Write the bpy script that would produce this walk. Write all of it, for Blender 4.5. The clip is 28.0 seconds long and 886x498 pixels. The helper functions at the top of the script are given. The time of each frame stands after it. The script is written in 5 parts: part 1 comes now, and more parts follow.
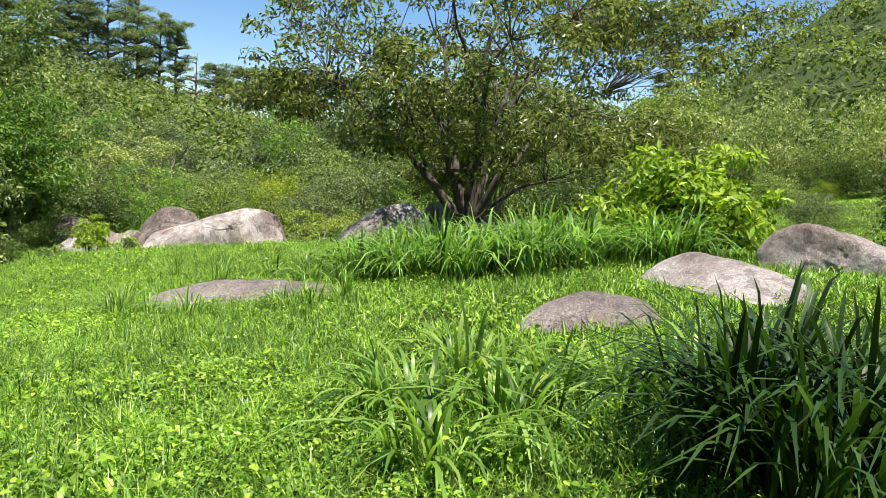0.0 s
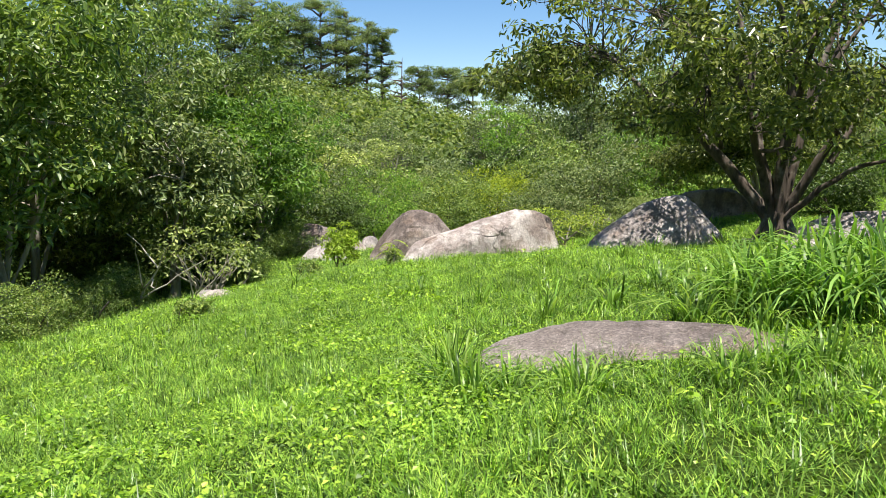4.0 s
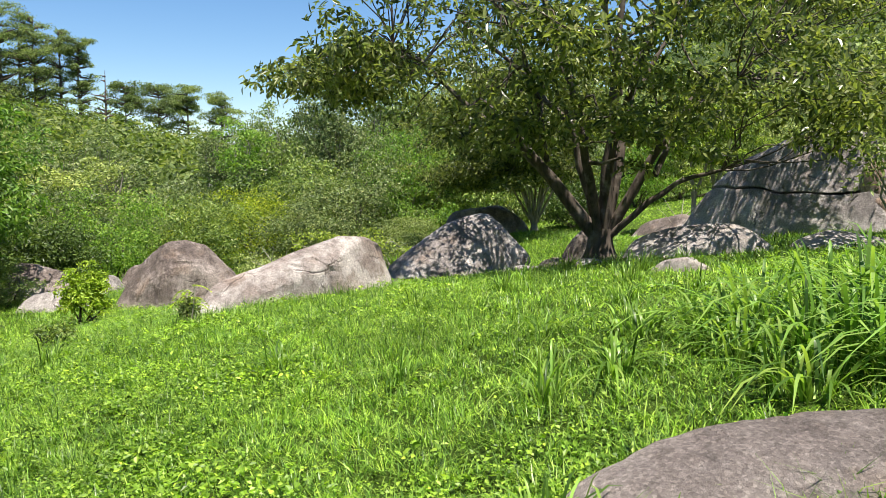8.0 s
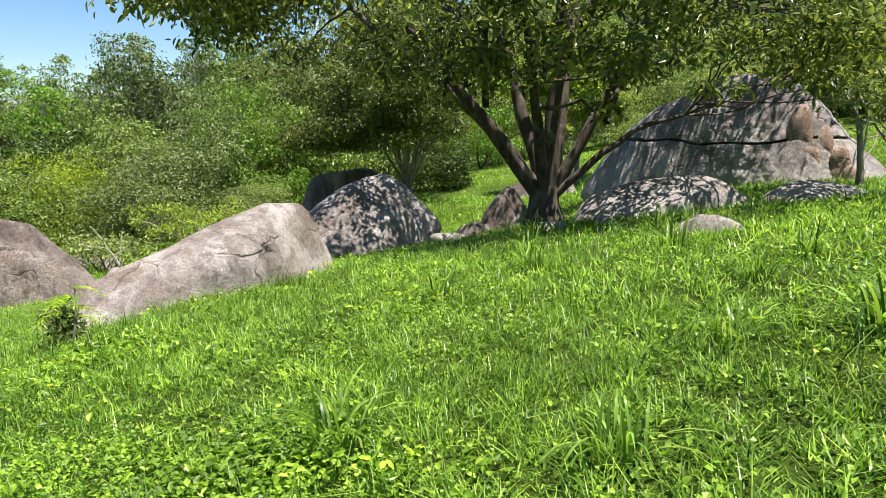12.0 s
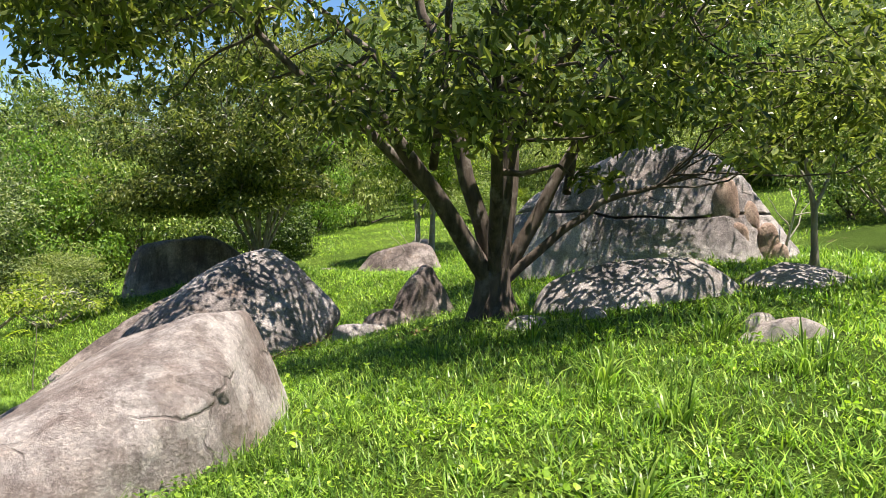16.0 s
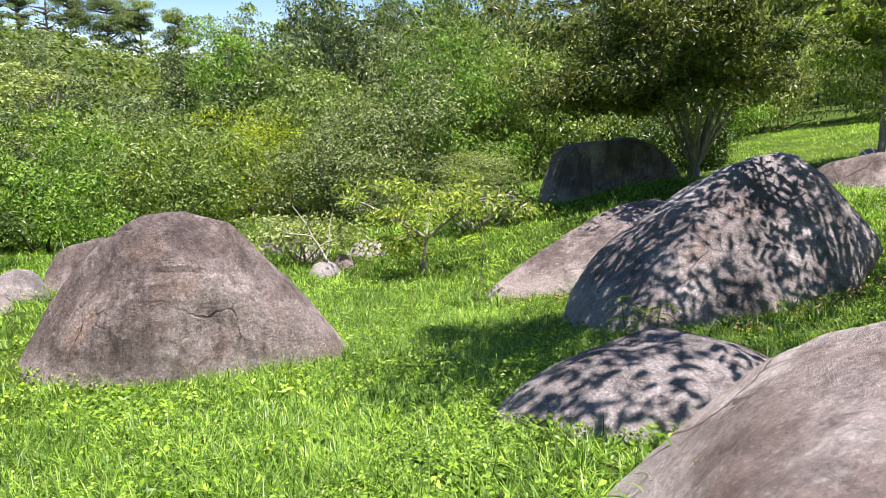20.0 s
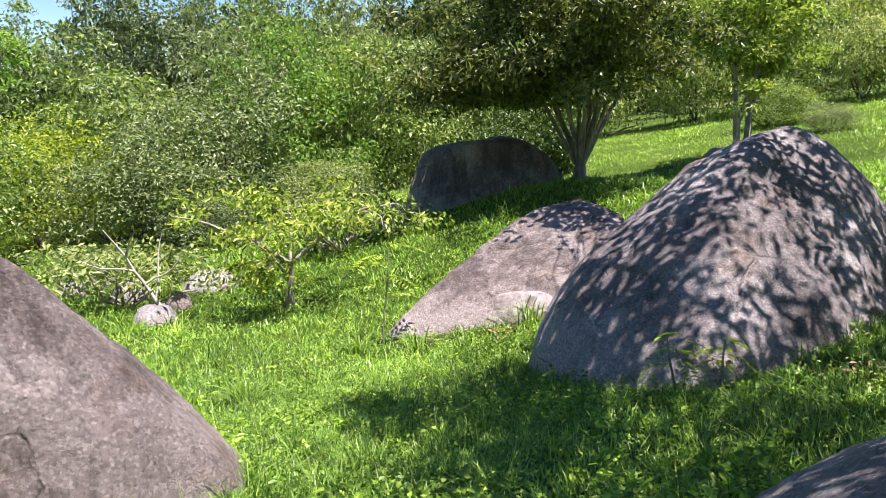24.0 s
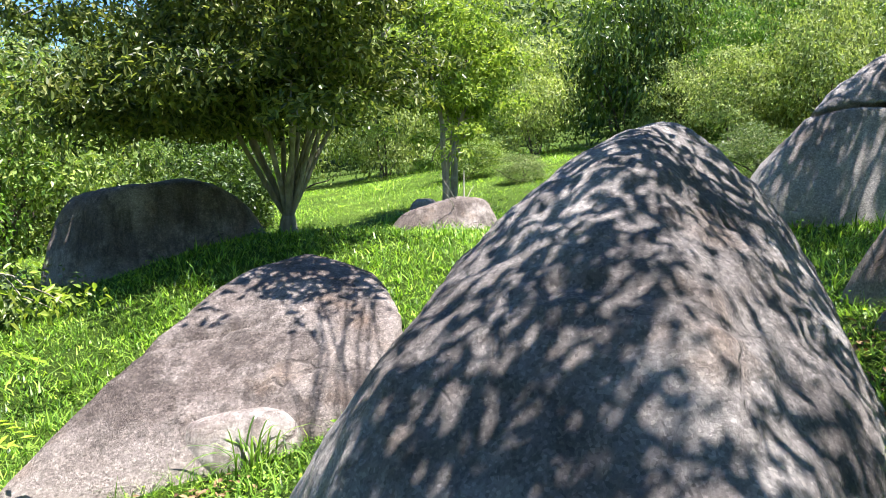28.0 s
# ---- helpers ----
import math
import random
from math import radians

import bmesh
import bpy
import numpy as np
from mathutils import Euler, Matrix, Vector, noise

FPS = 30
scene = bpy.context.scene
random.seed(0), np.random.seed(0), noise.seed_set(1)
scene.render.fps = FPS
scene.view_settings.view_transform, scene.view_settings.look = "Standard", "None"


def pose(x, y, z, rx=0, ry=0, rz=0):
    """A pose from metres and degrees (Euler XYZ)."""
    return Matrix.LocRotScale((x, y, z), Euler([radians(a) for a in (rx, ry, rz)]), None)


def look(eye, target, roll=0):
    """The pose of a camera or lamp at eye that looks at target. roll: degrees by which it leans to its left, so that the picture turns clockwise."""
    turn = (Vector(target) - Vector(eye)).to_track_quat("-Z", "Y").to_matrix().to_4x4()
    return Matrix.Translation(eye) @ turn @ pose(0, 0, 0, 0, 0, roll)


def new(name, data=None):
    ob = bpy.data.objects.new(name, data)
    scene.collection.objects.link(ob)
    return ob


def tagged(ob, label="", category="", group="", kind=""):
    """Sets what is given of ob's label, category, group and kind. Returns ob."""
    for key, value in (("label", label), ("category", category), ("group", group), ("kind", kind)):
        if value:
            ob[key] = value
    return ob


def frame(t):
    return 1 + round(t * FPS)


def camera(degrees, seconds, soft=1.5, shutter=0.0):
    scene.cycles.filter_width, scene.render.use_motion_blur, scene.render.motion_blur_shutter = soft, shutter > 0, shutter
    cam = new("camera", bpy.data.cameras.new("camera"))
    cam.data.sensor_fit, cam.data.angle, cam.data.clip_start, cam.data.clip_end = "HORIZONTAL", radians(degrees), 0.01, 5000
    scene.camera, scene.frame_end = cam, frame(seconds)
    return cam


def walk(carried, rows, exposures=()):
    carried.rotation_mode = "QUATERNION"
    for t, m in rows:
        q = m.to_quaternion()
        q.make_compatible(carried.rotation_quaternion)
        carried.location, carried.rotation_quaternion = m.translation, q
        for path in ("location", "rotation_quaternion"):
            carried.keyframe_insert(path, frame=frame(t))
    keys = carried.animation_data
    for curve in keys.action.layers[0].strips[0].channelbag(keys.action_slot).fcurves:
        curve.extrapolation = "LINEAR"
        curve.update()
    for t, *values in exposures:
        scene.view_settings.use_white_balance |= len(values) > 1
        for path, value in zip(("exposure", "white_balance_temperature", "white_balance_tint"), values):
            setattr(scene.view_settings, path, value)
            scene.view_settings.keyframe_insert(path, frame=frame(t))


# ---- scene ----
cam = camera(61.64, 28.0, soft=0.45)
PATH = [
    (0, (8.569, -2.590, 3.500), (8.572, -0.604, 3.261), 3.57),
    (0.5, (8.297, -2.193, 3.426), (8.202, -0.213, 3.167), 3.18),
    (1, (7.985, -1.848, 3.432), (7.780, 0.122, 3.154), 2.42),
    (1.5, (7.677, -1.546, 3.407), (7.377, 0.411, 3.125), 1.75),
    (2, (7.433, -1.187, 3.373), (7.052, 0.756, 3.087), 1.21),
    (2.5, (7.158, -0.860, 3.355), (6.728, 1.076, 3.095), 1.55),
    (3, (6.880, -0.502, 3.333), (6.447, 1.432, 3.063), 1.36),
    (3.5, (6.635, -0.112, 3.308), (6.111, 1.799, 3.036), 0.18),
    (5.5, (5.653, 0.945, 3.377), (5.333, 2.901, 3.107), -0.73),
    (6, (5.398, 1.366, 3.314), (5.245, 3.345, 3.071), -0.36),
    (6.5, (5.112, 1.787, 3.284), (5.112, 3.774, 3.054), 0.03),
    (7, (4.823, 2.164, 3.239), (4.938, 4.148, 3.015), 0.30),
    (7.5, (4.571, 2.586, 3.190), (4.765, 4.563, 2.962), 0.39),
    (8, (4.281, 2.959, 3.134), (4.497, 4.936, 2.920), -0.17),
    (8.5, (4.024, 3.318, 3.105), (4.259, 5.293, 2.893), -0.92),
    (9, (3.797, 3.691, 3.098), (4.080, 5.655, 2.854), -1.20),
    (9.5, (3.570, 4.037, 3.044), (3.960, 5.978, 2.761), -1.49),
    (10, (3.449, 4.426, 3.007), (3.980, 6.331, 2.709), -1.56),
    (10.5, (3.322, 4.862, 2.980), (3.978, 6.727, 2.674), -1.28),
    (11, (3.130, 5.272, 2.888), (3.853, 7.109, 2.569), -1.02),
    (11.5, (2.988, 5.721, 2.825), (3.716, 7.556, 2.506), -0.81),
    (12, (2.817, 6.131, 2.835), (3.517, 7.980, 2.530), -0.80),
    (12.5, (2.679, 6.566, 2.840), (3.348, 8.431, 2.564), -0.88),
    (14.5, (2.495, 8.285, 2.947), (3.362, 10.072, 2.716), -0.39),
    (15, (2.395, 8.698, 2.924), (3.373, 10.428, 2.697), -0.24),
    (15.5, (2.324, 9.148, 2.916), (3.413, 10.812, 2.707), -0.21),
    (16, (2.283, 9.626, 2.908), (3.460, 11.238, 2.770), 0.62),
    (16.5, (2.129, 10.066, 2.911), (3.358, 11.644, 2.917), 1.07),
    (17, (2.066, 10.500, 2.894), (3.306, 12.067, 2.991), 0.40),
    (17.5, (2.041, 10.916, 2.856), (3.233, 12.520, 2.938), -0.41),
    (18, (1.960, 11.352, 2.801), (3.002, 13.058, 2.763), -0.20),
    (18.5, (1.893, 11.779, 2.808), (2.719, 13.592, 2.626), 0.19),
    (19, (1.875, 12.172, 2.824), (2.486, 14.054, 2.536), 0.74),
    (19.5, (1.752, 12.602, 2.707), (2.196, 14.519, 2.349), 0.78),
    (20, (1.612, 13.039, 2.613), (1.927, 14.974, 2.220), 0.53),
    (20.5, (1.440, 13.477, 2.557), (1.644, 15.421, 2.135), -0.05),
    (22.5, (0.952, 14.960, 2.271), (1.073, 16.913, 1.858), -2.70),
    (23, (1.077, 15.414, 2.168), (1.349, 17.357, 1.780), -2.60),
    (23.5, (1.159, 15.849, 2.096), (1.694, 17.741, 1.733), -1.25),
    (24, (1.235, 16.252, 2.082), (2.027, 18.056, 1.740), -0.18),
    (24.5, (1.419, 16.661, 2.037), (2.432, 18.353, 1.710), 0.37),
    (25, (1.582, 17.063, 1.945), (2.771, 18.641, 1.633), 0.59),
    (25.5, (1.801, 17.443, 1.887), (3.121, 18.917, 1.596), 0.51),
    (26, (2.028, 17.839, 1.842), (3.439, 19.229, 1.570), 0.22),
    (26.5, (2.247, 18.276, 1.761), (3.716, 19.611, 1.516), -0.12),
    (27, (2.536, 18.687, 1.682), (4.035, 19.993, 1.459), -0.43),
    (27.5, (2.699, 19.083, 1.649), (4.202, 20.387, 1.450), -0.32),
    (28, (2.848, 19.488, 1.635), (4.328, 20.821, 1.457), -0.09),
]
walk(cam, [(t, look(eye, target, roll)) for t, eye, target, roll in PATH], exposures=[(0.0, 1.1, 6600, 12), (10.0, 1.14, 6750, 12), (15.0, 1.24, 6600, 13), (17.0, 1.38, 7150, 18), (18.0, 1.38, 6950, 18), (20.0, 1.31, 6400, 23), (24.0, 1.5, 6300, 26), (28.0, 1.84, 6250, 15)])

# ---- world, sun ----
SUN_WAY = Vector((0.12, -0.22, 0.96)).normalized()      # from the ground towards the sun
world = bpy.data.worlds.new("sky")
scene.world = world
world.use_nodes = True
wn = world.node_tree.nodes
sky = wn.new("ShaderNodeTexSky")
sky.sky_type = "NISHITA"
sky.sun_disc = False
sky.sun_elevation = math.asin(SUN_WAY.z)
sky.sun_rotation = math.atan2(SUN_WAY.x, SUN_WAY.y)
sky.altitude = 900
sky.air_density, sky.dust_density, sky.ozone_density = 1.0, 0.2, 1.6
deep = wn.new("ShaderNodeHueSaturation")
deep.inputs["Saturation"].default_value = 1.25
world.node_tree.links.new(sky.outputs[0], deep.inputs["Color"])
world.node_tree.links.new(deep.outputs[0], wn["Background"].inputs[0])
wn["Background"].inputs[1].default_value = 0.076
sun = new("sun", bpy.data.lights.new("sun", "SUN"))
sun.data.energy, sun.data.angle, sun.data.color = 5.0, radians(0.5), (1.0, 0.96, 0.88)
sun.matrix_basis = look((0, 0, 30), Vector((0, 0, 30)) - SUN_WAY)
tagged(sun, "the midday sun", "sun", kind="structure")

# ---- materials ----
def mat(name, rough=0.8, spec=0.3):
    m = bpy.data.materials.new(name)
    m.use_nodes = True
    b = m.node_tree.nodes["Principled BSDF"]
    b.inputs["Roughness"].default_value = rough
    b.inputs["Specular IOR Level"].default_value = spec
    return m, m.node_tree.nodes, m.node_tree.links, b


def noise_node(n, l, vec, scale, detail=4.0, rough=0.6, stretch=None):
    t = n.new("ShaderNodeTexNoise")
    t.inputs["Scale"].default_value, t.inputs["Detail"].default_value, t.inputs["Roughness"].default_value = scale, detail, rough
    if stretch:
        s = n.new("ShaderNodeMapping")
        s.inputs["Scale"].default_value = stretch
        l.new(vec, s.inputs["Vector"])
        vec = s.outputs["Vector"]
    l.new(vec, t.inputs["Vector"])
    return t.outputs["Fac"]


def ramp(n, l, fac, stops):
    r = n.new("ShaderNodeValToRGB")
    e = r.color_ramp.elements
    while len(e) < len(stops):
        e.new(0.5)
    for k, (p, c) in zip(e, stops):
        k.position, k.color = p, (*c, 1) if len(c) == 3 else c
    l.new(fac, r.inputs["Fac"])
    return r.outputs["Color"]


def mix(n, l, fac, a, b, how="MIX"):
    x = n.new("ShaderNodeMix")
    x.data_type, x.blend_type = "RGBA", how
    for socket, v in ((x.inputs[0], fac), (x.inputs[6], a), (x.inputs[7], b)):
        if isinstance(v, bpy.types.NodeSocket):
            l.new(v, socket)
        else:
            socket.default_value = v if isinstance(v, float) else (*v, 1)
    return x.outputs[2]


def bump(n, l, b, height, strength, distance):
    k = n.new("ShaderNodeBump")
    k.inputs["Strength"].default_value, k.inputs["Distance"].default_value = strength, distance
    l.new(height, k.inputs["Height"])
    l.new(k.outputs["Normal"], b.inputs["Normal"])


def rock_material(name, dark, mid, pale, stain=0.5, foot=0.35, peeled=0.5, grainy=0.5):
    m, n, l, b = mat(name, 0.82, 0.3)
    o = n.new("ShaderNodeTexCoord").outputs["Object"]
    # broad zones of weathered skin and fresher stone
    big = noise_node(n, l, o, 0.62, 9, 0.62)
    col = ramp(n, l, big, [(0.36, dark), (0.47, mid), (0.54, pale), (0.66, tuple(min(0.65, v * 1.15) for v in pale))])
    # dark run-off streaks down the faces
    streak = noise_node(n, l, o, 3.2, 7, 0.72, (1.6, 1.6, 0.13))
    col = mix(n, l, ramp(n, l, streak, [(0.46, (0, 0, 0)), (0.6, (stain, stain, stain))]), col, tuple(v * 0.5 for v in dark))
    # lichen blotches and pale scuffs
    blot = noise_node(n, l, o, 3.7, 8, 0.72)
    col = mix(n, l, ramp(n, l, blot, [(0.57, (0, 0, 0)), (0.66, (foot, foot, foot))]), col, tuple(min(0.62, v * 1.25) for v in pale))
    # splashed, bleached band at the foot
    parts_of = n.new("ShaderNodeSeparateXYZ")
    l.new(o, parts_of.inputs[0])
    low = n.new("ShaderNodeMath")
    low.operation = "MULTIPLY_ADD"
    l.new(blot, low.inputs[0])
    low.inputs[1].default_value = 0.9
    l.new(parts_of.outputs["Z"], low.inputs[2])
    col = mix(n, l, ramp(n, l, low.outputs[0], [(0.46, (foot * 1.8,) * 3), (0.78, (0, 0, 0))]), col, tuple(v * 1.1 for v in pale))
    # peeled patches with sharp rims
    peel = noise_node(n, l, o, 0.75, 7, 0.55)
    col = mix(n, l, ramp(n, l, peel, [(0.55, (0, 0, 0)), (0.562, (peeled, peeled, peeled))]), col, tuple(v * 0.8 for v in dark))
    scar = noise_node(n, l, o, 1.15, 7, 0.6, (1.0, 1.0, 0.8))
    col = mix(n, l, ramp(n, l, scar, [(0.58, (0, 0, 0)), (0.592, (peeled, peeled, peeled))]), col, tuple(min(0.65, v * 1.2) for v in pale))
    rust = noise_node(n, l, o, 1.7, 4, 0.55)
    col = mix(n, l, ramp(n, l, rust, [(0.56, (0, 0, 0)), (0.72, (0.28, 0.28, 0.28))]), col, (0.36, 0.22, 0.13))
    # crystals of the granite
    grain = n.new("ShaderNodeTexVoronoi")
    grain.inputs["Scale"].default_value = 62
    l.new(o, grain.inputs["Vector"])
    tone = n.new("ShaderNodeSeparateColor")
    l.new(grain.outputs["Color"], tone.inputs[0])
    col = mix(n, l, grainy, col, ramp(n, l, tone.outputs[0], [(0.0, (0.35, 0.33, 0.32)), (0.3, (0.85, 0.83, 0.82)), (0.75, (1.05, 1.03, 1.0)), (0.9, (1.7, 1.66, 1.6))]), "MULTIPLY")
    speck = noise_node(n, l, o, 16, 8, 0.78)
    col = mix(n, l, 0.48, col, ramp(n, l, speck, [(0.34, (0.45, 0.44, 0.43)), (0.5, (1, 1, 1)), (0.66, (1.4, 1.38, 1.35))]), "MULTIPLY")
    # hairline cracks and chipped rims
    crack = n.new("ShaderNodeTexVoronoi")
    crack.feature = "DISTANCE_TO_EDGE"
    crack.inputs["Scale"].default_value = 0.75
    warp = n.new("ShaderNodeVectorMath")
    warp.operation = "MULTIPLY_ADD"
    warp.inputs[1].default_value = (0.5, 0.5, 0.5)
    swirl = n.new("ShaderNodeTexNoise")
    swirl.inputs["Scale"].default_value, swirl.inputs["Detail"].default_value = 2.2, 6
    l.new(o, swirl.inputs["Vector"])
    l.new(swirl.outputs["Color"], warp.inputs[0])
    l.new(o, warp.inputs[2])
    l.new(warp.outputs[0], crack.inputs["Vector"])
    gate = ramp(n, l, noise_node(n, l, o, 1.4, 3), [(0.5, (0, 0, 0)), (0.6, (0.75, 0.75, 0.75))])
    line = ramp(n, l, crack.outputs["Distance"], [(0.004, (1, 1, 1)), (0.013, (0, 0, 0))])
    line = mix(n, l, 1.0, gate, line, "MULTIPLY")
    col = mix(n, l, line, col, tuple(v * 0.35 for v in dark))
    l.new(col, b.inputs["Base Color"])
    fine = noise_node(n, l, o, 7, 13, 0.78)
    pits = noise_node(n, l, o, 46, 6, 0.8)
    relief = mix(n, l, 0.42, fine, pits)
    relief = mix(n, l, line, relief, (0.25, 0.25, 0.25))
    bump(n, l, b, relief, 1.0, 0.095)
    return m


ROCK_BROWN = rock_material("weathered_brown_granite", (0.128, 0.101, 0.09), (0.2, 0.162, 0.146), (0.345, 0.297, 0.273), 0.7, 0.5, 0.4)
ROCK_PALE = rock_material("pale_pink_granite", (0.22, 0.165, 0.143), (0.36, 0.3, 0.272), (0.55, 0.495, 0.465), 0.5, 0.4, 0.5, 0.28)
ROCK_GREY = rock_material("grey_granite", (0.19, 0.168, 0.162), (0.31, 0.28, 0.272), (0.47, 0.435, 0.42), 0.5, 0.35, 0.3)
ROCK_TAN = rock_material("broken_tan_granite", (0.22, 0.145, 0.11), (0.36, 0.255, 0.2), (0.5, 0.385, 0.31), 0.5, 0.2, 0.5)


def leaf_material(name, dark, light, warm, pale=0.08, through_light=0.35, rough=0.45, span=1.5, fleck=0.0):
    """Leaves: each leaf has its own shade, the sun shines through them."""
    m, n, l, b = mat(name, rough, 0.35)
    geo = n.new("ShaderNodeNewGeometry")
    info = n.new("ShaderNodeObjectInfo")
    chance = n.new("ShaderNodeMath")
    chance.operation = "ADD"
    l.new(geo.outputs["Random Per Island"], chance.inputs[0])
    l.new(info.outputs["Random"], chance.inputs[1])
    rest = n.new("ShaderNodeMath")
    rest.operation = "FRACT"
    l.new(chance.outputs[0], rest.inputs[0])
    col = ramp(n, l, rest.outputs[0], [(0.0, tuple(v * 0.55 for v in dark)), (0.5, light), (1.0 - pale, tuple(v * 1.15 for v in warm)), (1.0, tuple(min(1, v * 1.7 + 0.03) for v in light))])
    o = n.new("ShaderNodeTexCoord").outputs["Object"]
    patch = noise_node(n, l, o, span, 3, 0.6)
    col = mix(n, l, 0.8, col, ramp(n, l, patch, [(0.3, (0.62, 0.66, 0.6)), (0.7, (1.3, 1.25, 1.15))]), "MULTIPLY")
    col = mix(n, l, 0.6, col, ramp(n, l, info.outputs["Random"], [(0.0, (0.6, 0.66, 0.6)), (0.5, (1.0, 1.0, 0.95)), (1.0, (1.35, 1.28, 1.05))]), "MULTIPLY")
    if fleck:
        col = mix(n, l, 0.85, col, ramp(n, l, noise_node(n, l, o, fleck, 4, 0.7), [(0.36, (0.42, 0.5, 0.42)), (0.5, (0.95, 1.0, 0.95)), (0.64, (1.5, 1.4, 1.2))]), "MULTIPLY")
    l.new(col, b.inputs["Base Color"])
    t = n.new("ShaderNodeBsdfTranslucent")
    l.new(mix(n, l, 1.0, col, (1.2, 1.3, 0.55), "MULTIPLY"), t.inputs["Color"])
    x = n.new("ShaderNodeMixShader")
    x.inputs[0].default_value = through_light
    l.new(b.outputs[0], x.inputs[1])
    l.new(t.outputs[0], x.inputs[2])
    l.new(x.outputs[0], n["Material Output"].inputs["Surface"])
    return m


LEAF_TREE = leaf_material("glossy_broadleaf", (0.065, 0.092, 0.036), (0.15, 0.19, 0.07), (0.21, 0.23, 0.08), 0.16, 0.5, 0.28)
LEAF_GOLD = leaf_material("olive_gold_leaf", (0.075, 0.11, 0.036), (0.18, 0.22, 0.072), (0.31, 0.31, 0.099), 0.08, 0.45, 0.38)
LEAF_SPRING = leaf_material("light_green_leaf", (0.12, 0.2, 0.038), (0.24, 0.335, 0.065), (0.34, 0.38, 0.087), 0.1, 0.5, 0.4)
LEAF_BUSH = leaf_material("bush_leaf", (0.085, 0.15, 0.038), (0.17, 0.26, 0.065), (0.25, 0.3, 0.084), 0.08, 0.34, 0.4)
LEAF_OLIVE = leaf_material("olive_leaf", (0.08, 0.125, 0.046), (0.165, 0.23, 0.090), (0.24, 0.265, 0.123), 0.1, 0.35, 0.4)
LEAF_YELLOW = leaf_material("yellow_green_leaf", (0.14, 0.22, 0.016), (0.24, 0.33, 0.024), (0.33, 0.36, 0.03), 0.08, 0.48, 0.5)
LEAF_FRESH = leaf_material("fresh_yellow_green_leaf", (0.2, 0.31, 0.028), (0.32, 0.46, 0.045), (0.4, 0.5, 0.06), 0.06, 0.42, 0.45)
LEAF_DEEP = leaf_material("deep_green_leaf", (0.03, 0.062, 0.014), (0.07, 0.125, 0.026), (0.12, 0.17, 0.035), 0.06, 0.3, 0.4)
LEAF_BRIGHT = leaf_material("bright_green_leaf", (0.08, 0.19, 0.029), (0.16, 0.30, 0.052), (0.22, 0.32, 0.061), 0.08, 0.46, 0.45)
LEAF_PALE = leaf_material("pale_grey_green_leaf", (0.17, 0.23, 0.076), (0.3, 0.37, 0.136), (0.38, 0.41, 0.165), 0.1, 0.4, 0.5)
LEAF_PINE = leaf_material("pine_needles", (0.12, 0.175, 0.07), (0.2, 0.27, 0.1), (0.25, 0.3, 0.12), 0.05, 0.45, 0.6)
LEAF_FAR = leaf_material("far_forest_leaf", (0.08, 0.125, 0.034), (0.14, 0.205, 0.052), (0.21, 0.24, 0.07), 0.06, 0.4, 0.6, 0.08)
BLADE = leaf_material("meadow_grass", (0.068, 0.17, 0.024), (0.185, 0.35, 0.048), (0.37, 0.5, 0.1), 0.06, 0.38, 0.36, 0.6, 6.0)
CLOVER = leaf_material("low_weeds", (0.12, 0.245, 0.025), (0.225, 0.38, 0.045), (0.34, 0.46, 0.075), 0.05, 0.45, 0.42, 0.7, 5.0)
CANE = leaf_material("tall_cane_grass", (0.075, 0.165, 0.028), (0.16, 0.295, 0.05), (0.28, 0.38, 0.09), 0.1, 0.46, 0.36, 1.2)
# green cane grass darkened: the shade on its clumps is put into the colour
CANE_SHADED = leaf_material("shaded_cane_grass", (0.01, 0.028, 0.006), (0.026, 0.062, 0.012), (0.05, 0.1, 0.02), 0.03, 0.35, 0.5, 1.2)
CANE_BED = leaf_material("blue_green_cane_grass", (0.065, 0.155, 0.03), (0.145, 0.285, 0.055), (0.26, 0.38, 0.09), 0.08, 0.42, 0.42, 1.2)


def bark_material(name, dark, light, pale):
    m, n, l, b = mat(name, 0.9, 0.2)
    o = n.new("ShaderNodeTexCoord").outputs["Object"]
    ridg = noise_node(n, l, o, 9, 6, 0.65, (1, 1, 0.22))
    col = ramp(n, l, ridg, [(0.35, dark), (0.65, light)])
    spot = noise_node(n, l, o, 3.2, 4, 0.6)
    col = mix(n, l, ramp(n, l, spot, [(0.55, (0, 0, 0)), (0.68, (0.7, 0.7, 0.7))]), col, pale)
    l.new(col, b.inputs["Base Color"])
    bump(n, l, b, ridg, 0.8, 0.03)
    return m


BARK = bark_material("dark_tree_bark", (0.05, 0.04, 0.032), (0.13, 0.105, 0.085), (0.24, 0.22, 0.19))
BARK_PALE = bark_material("pale_twig_bark", (0.16, 0.14, 0.11), (0.33, 0.30, 0.25), (0.42, 0.40, 0.35))
BARK_PINE = bark_material("pine_bark", (0.07, 0.05, 0.04), (0.16, 0.12, 0.09), (0.2, 0.17, 0.14))


